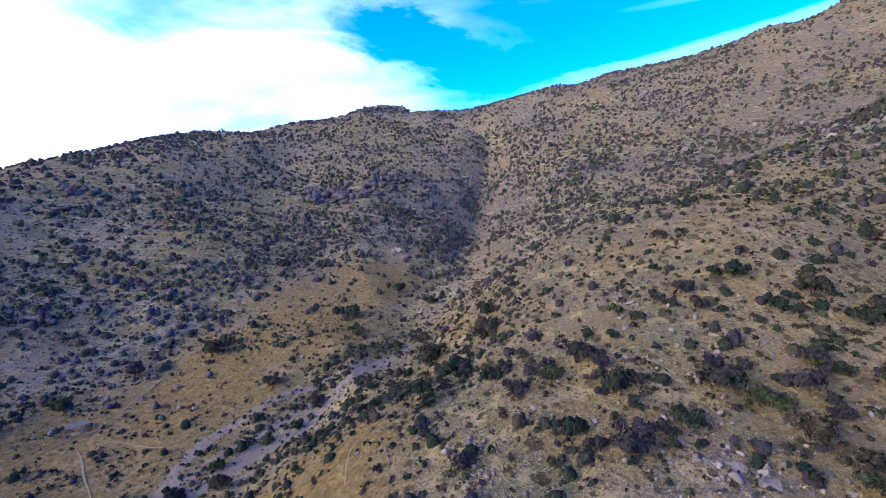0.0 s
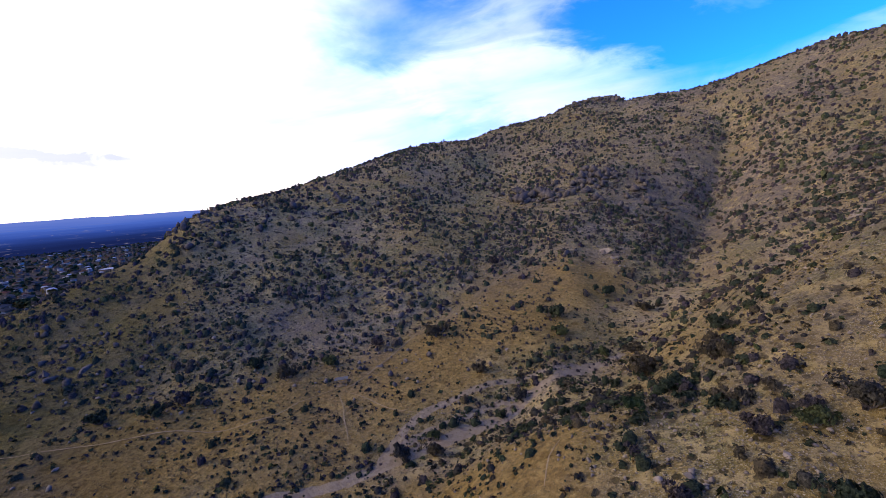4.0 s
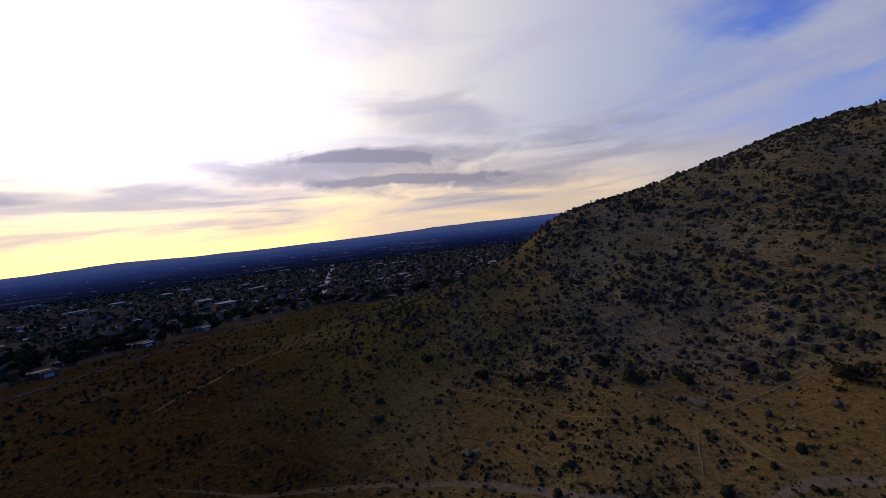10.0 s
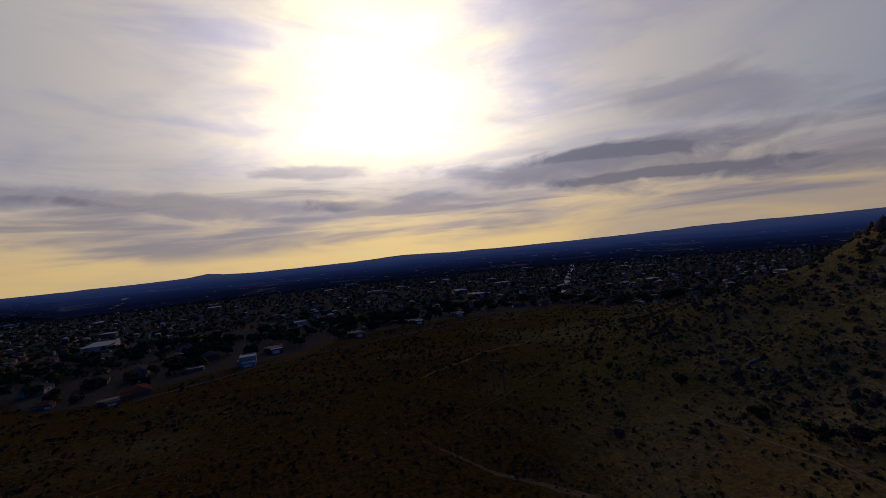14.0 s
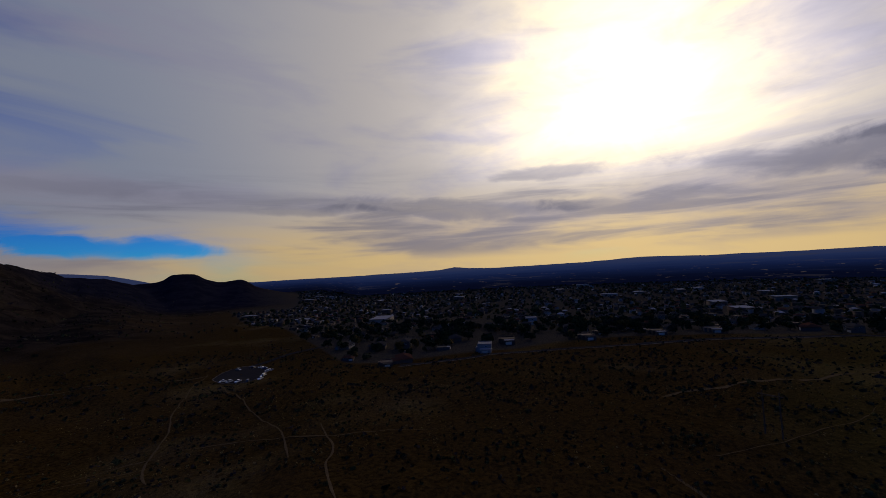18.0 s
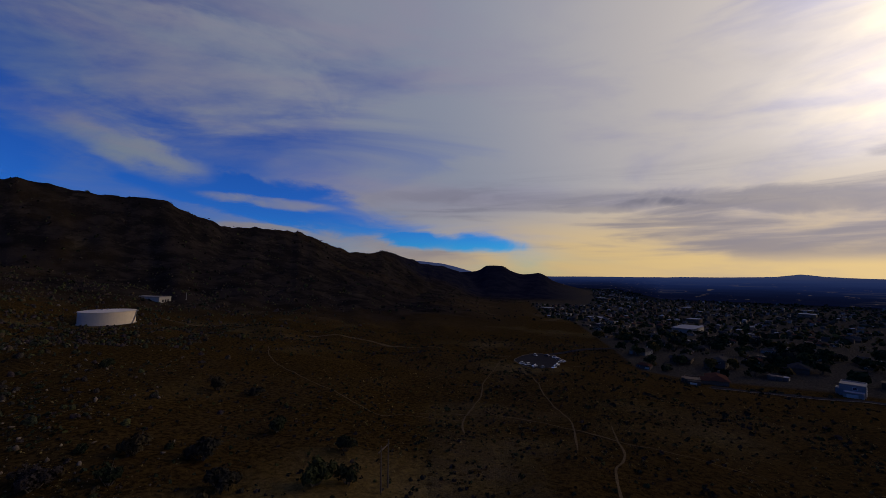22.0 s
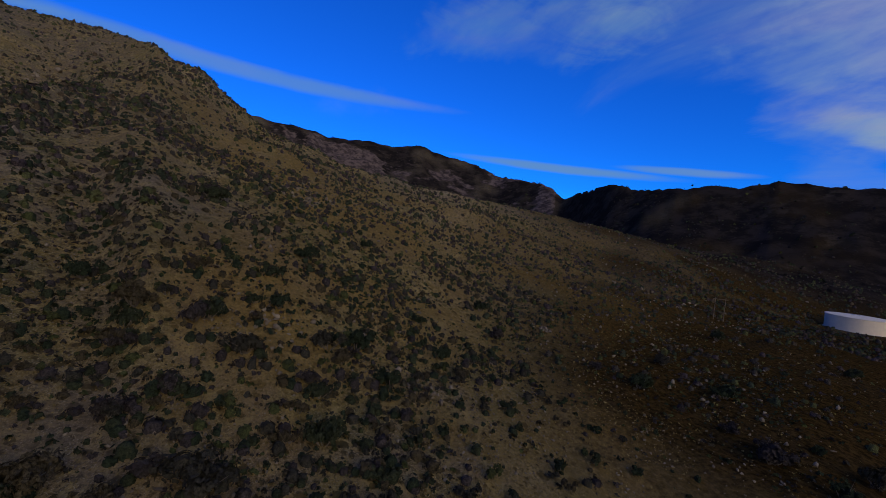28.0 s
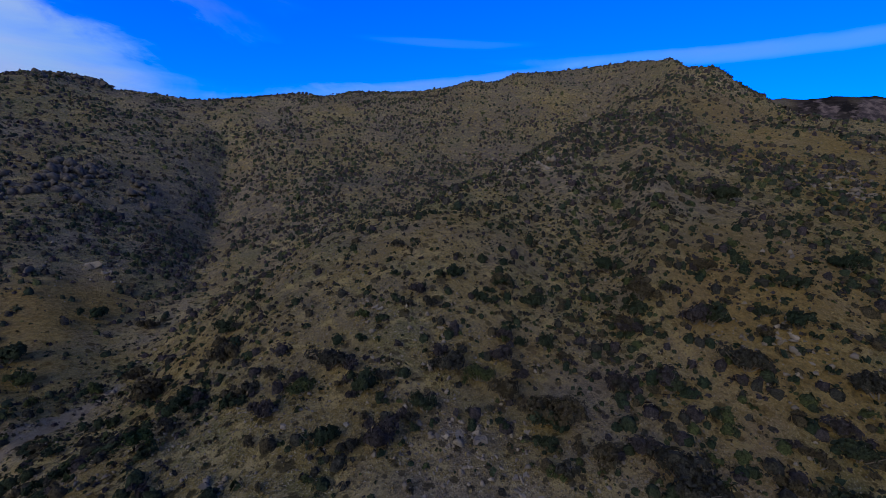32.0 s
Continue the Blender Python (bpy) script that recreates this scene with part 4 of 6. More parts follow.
def scrub(name, n, az0, az1, r0, r1, s0, s1, quads, label, leaf, flat=0.66, heart=0):
    x, y, r, az = scatter(n, az0, az1, r0, r1)
    d, along = line_distance(x, y, WASH_XY)
    keep = free(x, y, r, az) & (rng.random(n) < clumps(x, y, r, 41) * (1 - (0.86 if s1 > 2.0 else 0.5) * grassland(x, y))) & ((d > 2.5) | (rng.random(n) < 0.25))
    x, y, r = x[keep], y[keep], r[keep]
    size = s0 + (s1 - s0) * rng.random(len(x)) ** 2.0
    kind = np.floor(rng.random(len(x)) * 6) / 6 + 0.08
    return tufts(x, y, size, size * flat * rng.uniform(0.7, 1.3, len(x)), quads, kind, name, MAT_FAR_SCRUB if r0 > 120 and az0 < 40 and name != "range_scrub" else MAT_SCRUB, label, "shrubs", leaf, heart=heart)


scrub("hillside_scrub", 3600, -120, -55, 45, 200, 0.7, 3.2, 26, "dark round shrubs crowding a stony spur", 0.22, heart=8)
scrub("hillside_scrub", 4600, -135, 62, 40, 130, 0.5, 3.1, 52, "dark scattered desert shrubs on a stony slope", 0.15, heart=8)
scrub("hillside_scrub", 15000, -140, 84, 125, 260, 0.7, 3.6, 15, "dark scattered desert shrubs on a dry hillside", 0.27, heart=6)
scrub("hillside_scrub", 5000, -12, 66, 130, 330, 0.8, 3.8, 13, "dark shrubs crowding the shaded hillside", 0.29, heart=6)
scrub("hillside_scrub", 12000, -62, 14, 170, 330, 0.7, 3.2, 6, "small dark shrubs crowding a stony mountain bowl", 0.40, heart=6)
scrub("hillside_scrub", 26000, -66, 40, 320, 660, 0.8, 3.4, 2, "small dark shrubs crowding a stony mountain bowl", 0.5, heart=4)
scrub("hillside_scrub", 34000, -150, 78, 255, 480, 0.9, 4.4, 3, "dark scattered desert shrubs on a dry hillside", 0.45, heart=6)
scrub("hillside_scrub", 24000, -160, 62, 475, 800, 1.4, 5.4, 1, "dark scattered desert shrubs on the upper slopes", 0.5, heart=4)
scrub("low_scrub", 28000, -138, 66, 42, 150, 0.3, 1.3, 6, "small grey and olive clumps of low scrub", 0.60)
scrub("low_scrub", 20000, -140, 84, 145, 290, 0.4, 1.3, 4, "small grey and olive clumps of low scrub", 0.75)
scrub("fan_scrub", 15000, 58, 226, 45, 200, 0.3, 1.6, 7, "low scattered desert shrubs and grass clumps", 0.50, 0.5)
scrub("fan_scrub", 24000, 74, 238, 195, 480, 0.5, 2.2, 4, "low scattered desert shrubs on the sloping fan", 0.75, 0.5)
scrub("range_scrub", 16000, -184, -71, 640, 2100, 2.0, 6.0, 3, "far dark shrubs on the mountain flanks", 0.85)

# shrubs that line the wash
n = 1300
t = 1.6 + rng.random(n) * (len(WASH_XY) - 2.601)
i = t.astype(int)
w = np.array(WASH_XY)
base = w[i] + (w[i + 1] - w[i]) * (t - i)[:, None]
x, y = base[:, 0] * (1 + rng.normal(0.045, 0.065, n)) + rng.normal(0, 1.5, n), base[:, 1] * (1 + rng.normal(0.045, 0.065, n)) + rng.normal(0, 1.5, n)
keep = (vnoise(x / 6, y / 6, 88) > -0.05) & (np.hypot(x, y) > np.hypot(base[:, 0], base[:, 1]) - 1)
x, y = x[keep], y[keep]
size = (0.4 + 1.35 * rng.random(len(x)) ** 2.4) * np.interp(-x, (60, 95), (1.0, 0.7))
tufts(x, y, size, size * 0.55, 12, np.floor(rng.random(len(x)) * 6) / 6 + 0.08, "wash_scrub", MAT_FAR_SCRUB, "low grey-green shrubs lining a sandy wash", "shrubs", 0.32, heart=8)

# dry grass
for n, az0, az1, r0, r1, s in ((15000, -135, 75, 40, 120, 0.55), (12000, -140, 190, 110, 240, 0.9)):
    x, y, r, az = scatter(n, az0, az1, r0, r1)
    d, along = line_distance(x, y, WASH_XY)
    keep = free(x, y, r, az) & (fbm(x / 11, y / 11, 71, 3) > -0.15) & (d > 4)
    x, y = x[keep], y[keep]
    size = s * rng.uniform(0.5, 1.3, len(x))
    tufts(x, y, size, size * 0.55, 3, np.floor(rng.random(len(x)) * 3) / 3 + 0.1, "dry_grass", MAT_GRASS, "tufts of dry yellow grass on the slope", "grass", 0.45)


# ---- stones ----
def stone_mesh(seed, sub, rough=0.28):
    bm = bmesh.new()
    bmesh.ops.create_icosphere(bm, subdivisions=sub, radius=0.5)
    r = random.Random(seed)
    cuts = [(Vector((r.gauss(0, 1), r.gauss(0, 1), r.gauss(0, 1))).normalized(), r.uniform(0.13, 0.36)) for _ in range(13)]
    sx, sy, sz = r.uniform(0.85, 1.25), r.uniform(0.75, 1.1), r.uniform(0.6, 0.95)
    for v in bm.verts:
        co = v.co.copy()
        for d, c in cuts:
            over = co.dot(d) - c
            if over > 0:
                co -= d * over
        co *= 1 + rough * noise.noise(co * 3.1 + Vector((seed * 7.7, 0, 0))) * 0.5
        v.co = (co.x * sx, co.y * sy, co.z * sz + 0.18)
    me = bpy.data.meshes.new("boulder")
    bm.to_mesh(me)
    bm.free()
    me.materials.append(MAT_ROCK)
    return me


STONES = [stone_mesh(k, 2 if k % 3 else 3) for k in range(9)]
# the same stones in the shade-darkened granite, for hill and ridge
DARK_STONES = [me.copy() for me in STONES]
for me in DARK_STONES:
    me.materials[0] = MAT_SHADED_ROCK


def rubble(name, x, y, size, label, sub=1):
    z = height(x, y)
    shapes = [stone_mesh(100 + k, sub, 0.35) for k in range(5)]
    vs, fs, base = [], [], 0
    for k, me in enumerate(shapes):
        co = np.empty(len(me.vertices) * 3, np.float32)
        me.vertices.foreach_get("co", co)
        tri = np.empty(len(me.polygons) * 3, np.int32)
        me.polygons.foreach_get("vertices", tri)
        co, tri = co.reshape(-1, 3), tri.reshape(-1, 3)
        m = np.arange(len(x)) % 5 == k
        a = rng.uniform(0, 2 * math.pi, m.sum())
        c, s = np.cos(a)[:, None], np.sin(a)[:, None]
        v = np.stack([co[None, :, 0] * c - co[None, :, 1] * s, co[None, :, 0] * s + co[None, :, 1] * c, np.repeat(co[None, :, 2], m.sum(), 0)], -1)
        v = v * size[m][:, None, None] * rng.uniform(0.7, 1.3, (m.sum(), 1, 3)) + np.stack([x[m], y[m], z[m]], -1)[:, None, :]
        vs.append(v.reshape(-1, 3))
        fs.append((tri[None] + (np.arange(m.sum()) * len(co))[:, None, None]).reshape(-1, 3) + base)
        base += v.shape[0] * v.shape[1]
        bpy.data.meshes.remove(me)
    return tagged(new(name, mesh_from(name, np.vstack(vs), np.vstack(fs), [MAT_ROCK])), label, "stones", kind="stuff")


def stony_scatter(n, az0, az1, r0, r1, thr, seed, scale):
    x, y, r, az = scatter(n, az0, az1, r0, r1)
    d, along = line_distance(x, y, WASH_XY)
    keep = free(x, y, r, az) & (fbm(x / scale, y / scale, seed, 3) + 0.25 * rng.random(n) > thr)
    return x[keep], y[keep]


x, y = stony_scatter(15000, -135, 20, 40, 120, 0.08, 91, 15)
rubble("rubble", x, y, 0.14 + 0.85 * rng.random(len(x)) ** 3.2, "pale granite rubble strewn over the slope", 1)
x, y = stony_scatter(9000, -140, 75, 115, 300, 0.06, 92, 30)
rubble("rubble", x, y, 0.35 + 1.9 * rng.random(len(x)) ** 2.6, "granite rubble and small boulders on the hillside", 1)
x, y = stony_scatter(6500, -140, 65, 290, 700, 0.08, 93, 60)
rubble("rubble", x, y, 0.7 + 3.2 * rng.random(len(x)) ** 3, "granite boulders breaking out of the upper slopes", 1)
x, y = stony_scatter(5000, -178, -72, 800, 2400, 0.02, 94, 150)
far = np.degrees(np.arctan2(-x, y)) < -112
crag = rubble("crags", x, y, np.where(far, 2.0 + 4 * rng.random(len(x)) ** 2.5, 3 + 11 * rng.random(len(x)) ** 2.5), "dark weathered crags on the far range", 1)
crag.data.materials.clear()
crag.data.materials.append(plain("dark_crag_rock", (0.055, 0.042, 0.036), 0.95, spread=0.5, scale=0.12))


def boulder(x, y, size, deg=None, label="weathered pinkish granite boulder on the dry slope", group="boulders", sink=0.1, k=None, shapes=STONES):
    r = random.Random(int(x * 31 + y * 17))
    ob = tagged(new("boulder", shapes[r.randrange(9) if k is None else k]), label, "boulder", group)
    ob.matrix_basis = spin(x, y, r.uniform(0, 360) if deg is None else deg, lift=-sink * size) @ Matrix.Rotation(radians(r.uniform(-24, 24)), 4, "X") @ Matrix.Diagonal((size * r.uniform(0.7, 1.35), size * r.uniform(0.7, 1.2), size * r.uniform(0.6, 1.15), 1))
    return ob


PALE = "pale sunlit granite boulder standing in dry grass"
# bearing and rise from the flight, size, number and spread of each group of stones
NEAR_ROCKS = ((-24.1, -16.1, 2.6, 4, 2.4), (-3.9, -35.6, 2.3, 4, 2.2), (-5.7, -36.7, 1.6, 2, 2.2), (-33.5, -20.6, 2.1, 2, 1.8), (-35.1, -18.2, 2.3, 4, 2.7), (-34.0, -30.9, 1.9, 6, 3.8),
    (-35.9, -31.2, 2.3, 3, 2.2), (-40.0, -31.7, 2.6, 5, 3.0), (-28.4, -20.9, 1.6, 4, 3.8), (-25.5, -22.0, 1.8, 2, 2.2), (-4.9, -37.8, 2.1, 1, 0.9), (-12.3, -28.1, 1.6, 2, 2.2),
    (-46.3, -30.8, 2.1, 4, 3.0), (-47.6, -20.9, 1.8, 2, 3.0), (-41.3, -22.8, 1.8, 1, 1.5), (-20.5, -2.7, 3.9, 2, 4.5), (-17.2, -4.9, 4.2, 1, 1.8), (2.5, -27.3, 1.9, 3, 3.0),
    (-30.0, -31.8, 1.6, 3, 3.0), (-23.9, -31.1, 1.4, 3, 3.8), (-78.2, 2.3, 5.6, 9, 7.5), (-79.0, 3.2, 4.5, 3, 4.5), (-75.4, -13.6, 2.8, 6, 3.9), (-76.6, -16.0, 2.1, 4, 3.0),
    (-52.1, 10.5, 8.8, 5, 13.5), (-50.0, 9.6, 8.8, 4, 12.0), (-40.9, 5.5, 7.9, 5, 9.0), (-47.2, 4.9, 6.1, 3, 7.5), (-46.0, 6.0, 5.2, 2, 6.0), (-54.0, 11.6, 7.0, 3, 9.0), (-34.8, -18.4, 2.1, 2, 2.2),
    (-45.9, -35.3, 1.8, 6, 3.8), (-31.9, -33.2, 1.8, 6, 3.8), (-37.1, -35.5, 1.8, 4, 3.0), (-64.3, -29.2, 2.1, 4, 3.0), (-17.2, -5.1, 3.9, 1, 1.5), (-98.1, -22.1, 3.1, 1, 1.2),
    (-95.3, -21.4, 2.8, 2, 2.4), (-112.6, -12.0, 3.9, 1, 0.8), (-91.2, -15.6, 2.3, 2, 2.2), (-78.9, 3.1, 4.5, 6, 6.0), (-75.2, -13.6, 2.6, 4, 3.0), (-77.2, 2.5, 4.2, 3, 4.5),
    (-71.5, -12.8, 2.3, 3, 3.0), (-88.6, -11.8, 2.4, 4, 3.8))
HILL_ROCKS = ((16.8, -1.3, 14.0, 2, 4.5), (14.3, -1.2, 12.0, 2, 4.5), (11.6, -0.4, 12.0, 5, 10.5), (8.2, -0.4, 12.0, 5, 10.5), (7.0, 0.8, 12.0, 3, 7.5), (2.4, -2.4, 12.0, 4, 12.0),
    (41.2, -0.3, 9.0, 4, 9.0), (37.2, -12.9, 6.0, 6, 9.0), (34.9, -13.8, 6.0, 4, 9.0), (29.7, -9.6, 6.0, 4, 7.5), (51.4, -13.5, 5.0, 5, 9.0), (38.6, -20.6, 4.4, 5, 9.0), (72.6, -15.3, 6.0, 6, 13.5),
    (69.6, -13.1, 6.0, 5, 13.5), (56.9, -1.4, 9.0, 5, 12.0), (57.5, -0.3, 8.0, 4, 9.0))
PALE_ROCKS = ((6.7, -9.1, 8.4, 2, 1.2), (5.3, -10.0, 5.7, 3, 2.2), (11.7, -9.1, 5.3, 1, 0.8), (12.9, -18.7, 4.8, 4, 3.0), (34.8, -22.5, 4.4, 1, 0.4), (75.0, -24.0, 2.9, 1, 0.4),
    (71.2, -28.8, 3.5, 1, 0.4), (72.8, -29.9, 4.0, 3, 2.2), (33.1, -9.4, 2.6, 2, 1.5), (20.2, -21.8, 2.9, 1, 0.8), (27.5, -28.5, 2.0, 3, 3.0))
KNOLL_ROCKS = ((9.8, 9.9, 10.8, 5, 9.9), (7.3, 10.0, 13.2, 6, 9.9), (5.4, 10.0, 12.0, 5, 6.6), (28.6, 6.9, 8.4, 5, 13.2))
reach = np.geomspace(36, 900, 700)


def on_ray(az, el):
    """The plan place where a line of sight from the flight first meets the ground."""
    x, y = -reach * math.sin(radians(az)), reach * math.cos(radians(az))
    under = np.nonzero(CAM_Z + reach * math.tan(radians(el)) < height(x, y))[0]
    k = under[0] if len(under) else len(reach) - 150
    return float(x[k]), float(y[k])


pick = random.Random(5)
for rows, label, shapes, sink in ((NEAR_ROCKS, "fractured grey granite boulder in a rock outcrop", STONES, 0.15), (HILL_ROCKS, "dark lichen-stained granite boulder in a hillside outcrop", DARK_STONES, 0.2),
                                  (PALE_ROCKS, PALE, STONES, 0.1), (KNOLL_ROCKS, "dark granite boulder crowning a knoll on the ridge", DARK_STONES, 0.3)):
    for az, el, size, n, spread in rows:
        cx, cy = on_ray(az, el)
        for k in range(n):
            boulder(cx + pick.gauss(0, spread * 0.5), cy + pick.gauss(0, spread * 0.5), size * pick.uniform(0.45, 1.0), label=label, group="rock outcrops", sink=sink, shapes=shapes)

# broken rock heaped round the outcrops
for rows, each, low_size, wide, mat, label in ((NEAR_ROCKS, 16, 0.22, 1.5, MAT_ROCK, "broken granite blocks heaped round the outcrops"), (HILL_ROCKS, 34, 0.30, 1.25, MAT_SHADED_ROCK, "dark lichen-stained rock heaps on the hillside"), (KNOLL_ROCKS, 14, 0.3, 1.2, MAT_SHADED_ROCK, "dark rock heaps crowning the ridge")):
    px, py, ps = [], [], []
    for az, el, size, n, spread in rows:
        cx, cy = on_ray(az, el)
        px.append(cx + rng.normal(0, spread * wide, each))
        py.append(cy + rng.normal(0, spread * wide, each))
        ps.append(size * (low_size + 0.55 * rng.random(each) ** 2))
    heap = rubble("rock_heap", np.concatenate(px), np.concatenate(py), np.concatenate(ps), label, 1)
    heap.data.materials[0] = mat

# ---- single shrubs near the flight ----
def shrub_meshes(seed, quads=330, leaf=0.085, lobes=7, tall=0.62):
    r = np.random.default_rng(seed)
    c = np.column_stack([r.normal(0, 0.24, lobes), r.normal(0, 0.24, lobes), r.uniform(0.18, 0.42, lobes) * tall / 0.62])
    rad = r.uniform(0.16, 0.30, lobes)
    k = r.integers(0, lobes, quads)
    d = r.normal(size=(quads, 3))
    d[:, 2] = np.abs(d[:, 2]) - 0.25
    d /= np.linalg.norm(d, axis=1, keepdims=True)
    p = c[k] + d * (rad[k] * r.uniform(0.55, 1.1, quads))[:, None]
    p[:, 2] = np.maximum(p[:, 2], 0.03)
    t = np.cross(d, r.normal(size=d.shape))
    t /= np.linalg.norm(t, axis=1, keepdims=True)
    b = np.cross(d, t) + 0.5 * r.normal(size=d.shape)
    h = leaf * r.uniform(0.5, 1.3, (quads, 1))
    v = np.stack([p - t * h - b * h * 0.6, p + t * h * 0.8 - b * h, p + t * h + b * h * 0.7, p - t * h * 0.5 + b * h], 1).reshape(-1, 3)
    foliage = mesh_from("foliage", v, np.arange(len(v)).reshape(-1, 4), [MAT_SCRUB])
    layer = foliage.attributes.new("kind", "FLOAT", "POINT")
    layer.data.foreach_set("value", np.full(len(v), 0.0, np.float32))
    s = Shape()
    for j in range(lobes):
        s.tube((c[j, 0] * 0.15, c[j, 1] * 0.15, -0.06), tuple(c[j]), 0.022, 0.010, 5, caps=False)
        for _ in range(1):
            e = c[j] + r.normal(0, 0.16, 3)
            s.tube(tuple(c[j]), (e[0], e[1], abs(e[2]) + 0.05), 0.010, 0.004, 4, caps=False)
    return foliage, s.mesh("stem", MAT_WOOD)


SHRUBS = [shrub_meshes(k, 760, 0.045, 10) for k in range(8)]
SMALL_SHRUBS = [shrub_meshes(20 + k, 240, 0.075, 6) for k in range(8)]


def shrub(x, y, width, label, group, k, tall=1.0, kinds_of=SHRUBS):
    ob = thing("shrub", label, "shrub", group, m=spin(x, y, (x * 47 + y * 29) % 360, s=width))
    ob.scale.z *= tall
    part("foliage", kinds_of[k % 8][0], None, ob)
    part("stem", kinds_of[k % 8][1], None, ob)
    return ob


SPUR = ((-23, 59, 4.7), (-25.5, 49, 5.2), (-36.2, 64, 5.6), (-32.8, 55, 4.1), (-19.1, 66, 5.3), (-14.9, 62, 3.4), (-9.9, 59, 3.4), (-5.6, 83, 5.4), (-18.1, 51, 3.8), (-30.8, 81, 3.9), (-40.3, 81, 3.5), (-35.8, 86, 3.9), (-42.8, 87, 4.8), (-43.4, 68, 4.4), (-40.4, 63, 3.8), (-44, 60, 4.8), (-47.3, 85, 4.4), (-49.2, 73, 3.8), (-43.6, 73, 3.1), (-45.9, 73, 2.5), (-1.8, 46, 3.2), (-6.1, 97, 4.5), (-21.7, 64, 2.8), (-26.3, 61, 2.4), (-34.2, 66, 3.2), (-49.4, 57, 4.3), (-21.8, 49, 2.7), (-46.2, 65, 2.3))
SPUR_EAST = ((-51.4, 57, 6.2), (-57.5, 51, 4), (-62.8, 55, 3.8), (-58.8, 67, 4.3), (-65.1, 68, 4.1), (-72.3, 79, 5.2), (-66.7, 86, 5.5), (-60, 86, 4.3), (-68, 151, 9), (-59.6, 82, 4.6), (-56.2, 107, 6), (-76.1, 94, 4.9), (-78.9, 122, 6), (-66.9, 102, 4.6), (-82.7, 87, 5), (-80.3, 76, 3.8), (-82.1, 73, 4.4), (-68.6, 53, 7), (-42.6, 87, 4.7), (-73.1, 94, 3.5))
SPUR_SOUTH = ((-67.5, 154, 8), (-75.3, 105, 5.2), (-60.8, 89, 5.8), (-59.8, 82, 5.3), (-72.3, 79, 4.8), (-67.9, 87, 4.6), (-64.6, 69, 4), (-83.3, 62, 5), (-86.5, 91, 6), (-98.5, 101, 4.7), (-105.8, 135, 6.2), (-103.1, 155, 6.2), (-101.8, 93, 3.8), (-124.4, 125, 7.5), (-133.2, 139, 7), (-134.2, 115, 4.4), (-137.4, 109, 5.8), (-131.8, 227, 8), (-119.2, 130, 4.9), (-91.8, 82, 5.6), (-84.7, 84, 4.4), (-78.1, 61, 3.1), (-59.2, 66, 3.6), (-86.4, 156, 6.1), (-94.9, 116, 4.7))
FAN = ((-143.3, 230, 7), (-158, 172, 7), (-169.1, 113, 5.9), (-152.4, 111, 8.5), (-160.7, 130, 7.5), (-165.4, 93, 8.5), (-145.8, 115, 7.5), (-138, 105, 7.5), (-151.9, 85, 6.4), (-126.7, 154, 6.2), (-124.8, 127, 7.5), (-154.7, 95, 7.5), (-153.9, 177, 8), (-141.6, 120, 3.5), (-143.9, 101, 6), (-169.6, 94, 6.1))
HILL_FOOT = ((71.1, 141, 5.6), (54.8, 141, 6.1), (51.2, 131, 8), (45.5, 133, 5.5), (38.6, 140, 7), (21.3, 195, 7), (30.1, 140, 8), (13.6, 147, 8), (12.7, 132, 7.5), (2.5, 96, 7.5), (-1.2, 75, 4.7), (63.1, 132, 6.9), (66, 132, 5.1), (78.5, 160, 6.4), (24.4, 113, 6), (18.8, 99, 3.8), (31.8, 81, 4), (36.7, 82, 4.1), (31.7, 87, 3), (21.7, 92, 3), (7, 122, 4.2), (3.4, 123, 5.4), (6.8, 169, 7), (1.9, 158, 5.8))
kinds = random.Random(11)
for rows, group, label in ((SPUR, "shrubs on the near spur", "grey-green leafy shrub among granite rubble"), (SPUR_EAST, "shrubs on the near spur", "dark grey-green shrub on a stony slope"),
                           (SPUR_SOUTH, "shrubs on the spur's far side", "dark brownish shrub in dry yellow grass"), (FAN, "shrubs on the fan", "dark rounded shrub on a dry grassy fan"), (HILL_FOOT, "shrubs at the foot of the hill", "dark shrub at the foot of a dry hill")):
    for az, r, w in rows:
        broad = 0.92 if r < 105 and az > -120 else 0.78
        shrub(*polar(az, r), w * broad, label, group, kinds.randrange(8), tall=kinds.uniform(0.95, 1.35))
# lesser shrubs between them, on the near slope
x, y, r, az = scatter(420, -125, 15, 46, 100)
d, along = line_distance(x, y, WASH_XY)
ok = free(x, y, r, az) & (d > 6)
for px, py in list(zip(x[ok], y[ok]))[:170]:
    shrub(px, py, kinds.uniform(1.2, 2.6), "small grey-brown desert shrub on a stony slope", "lesser shrubs on the near spur", kinds.randrange(8), tall=kinds.uniform(0.9, 1.4), kinds_of=SMALL_SHRUBS)

# one dark juniper stands out above the wash
jun_f, _ = shrub_meshes(31, 900, 0.045, 11, 1.05)
jun_f.materials.clear()
jun_f.materials.append(MAT_JUNIPER)
tree = thing("juniper", "dense dark green juniper above the wash", "tree", m=spin(*polar(3.7, 66), 40, s=3.4))
part("crown", jun_f, None, tree)
part("trunk", Shape().tube((0, 0, -0.08), (0.03, 0.02, 0.55), 0.055, 0.02, 9), MAT_WOOD, tree)


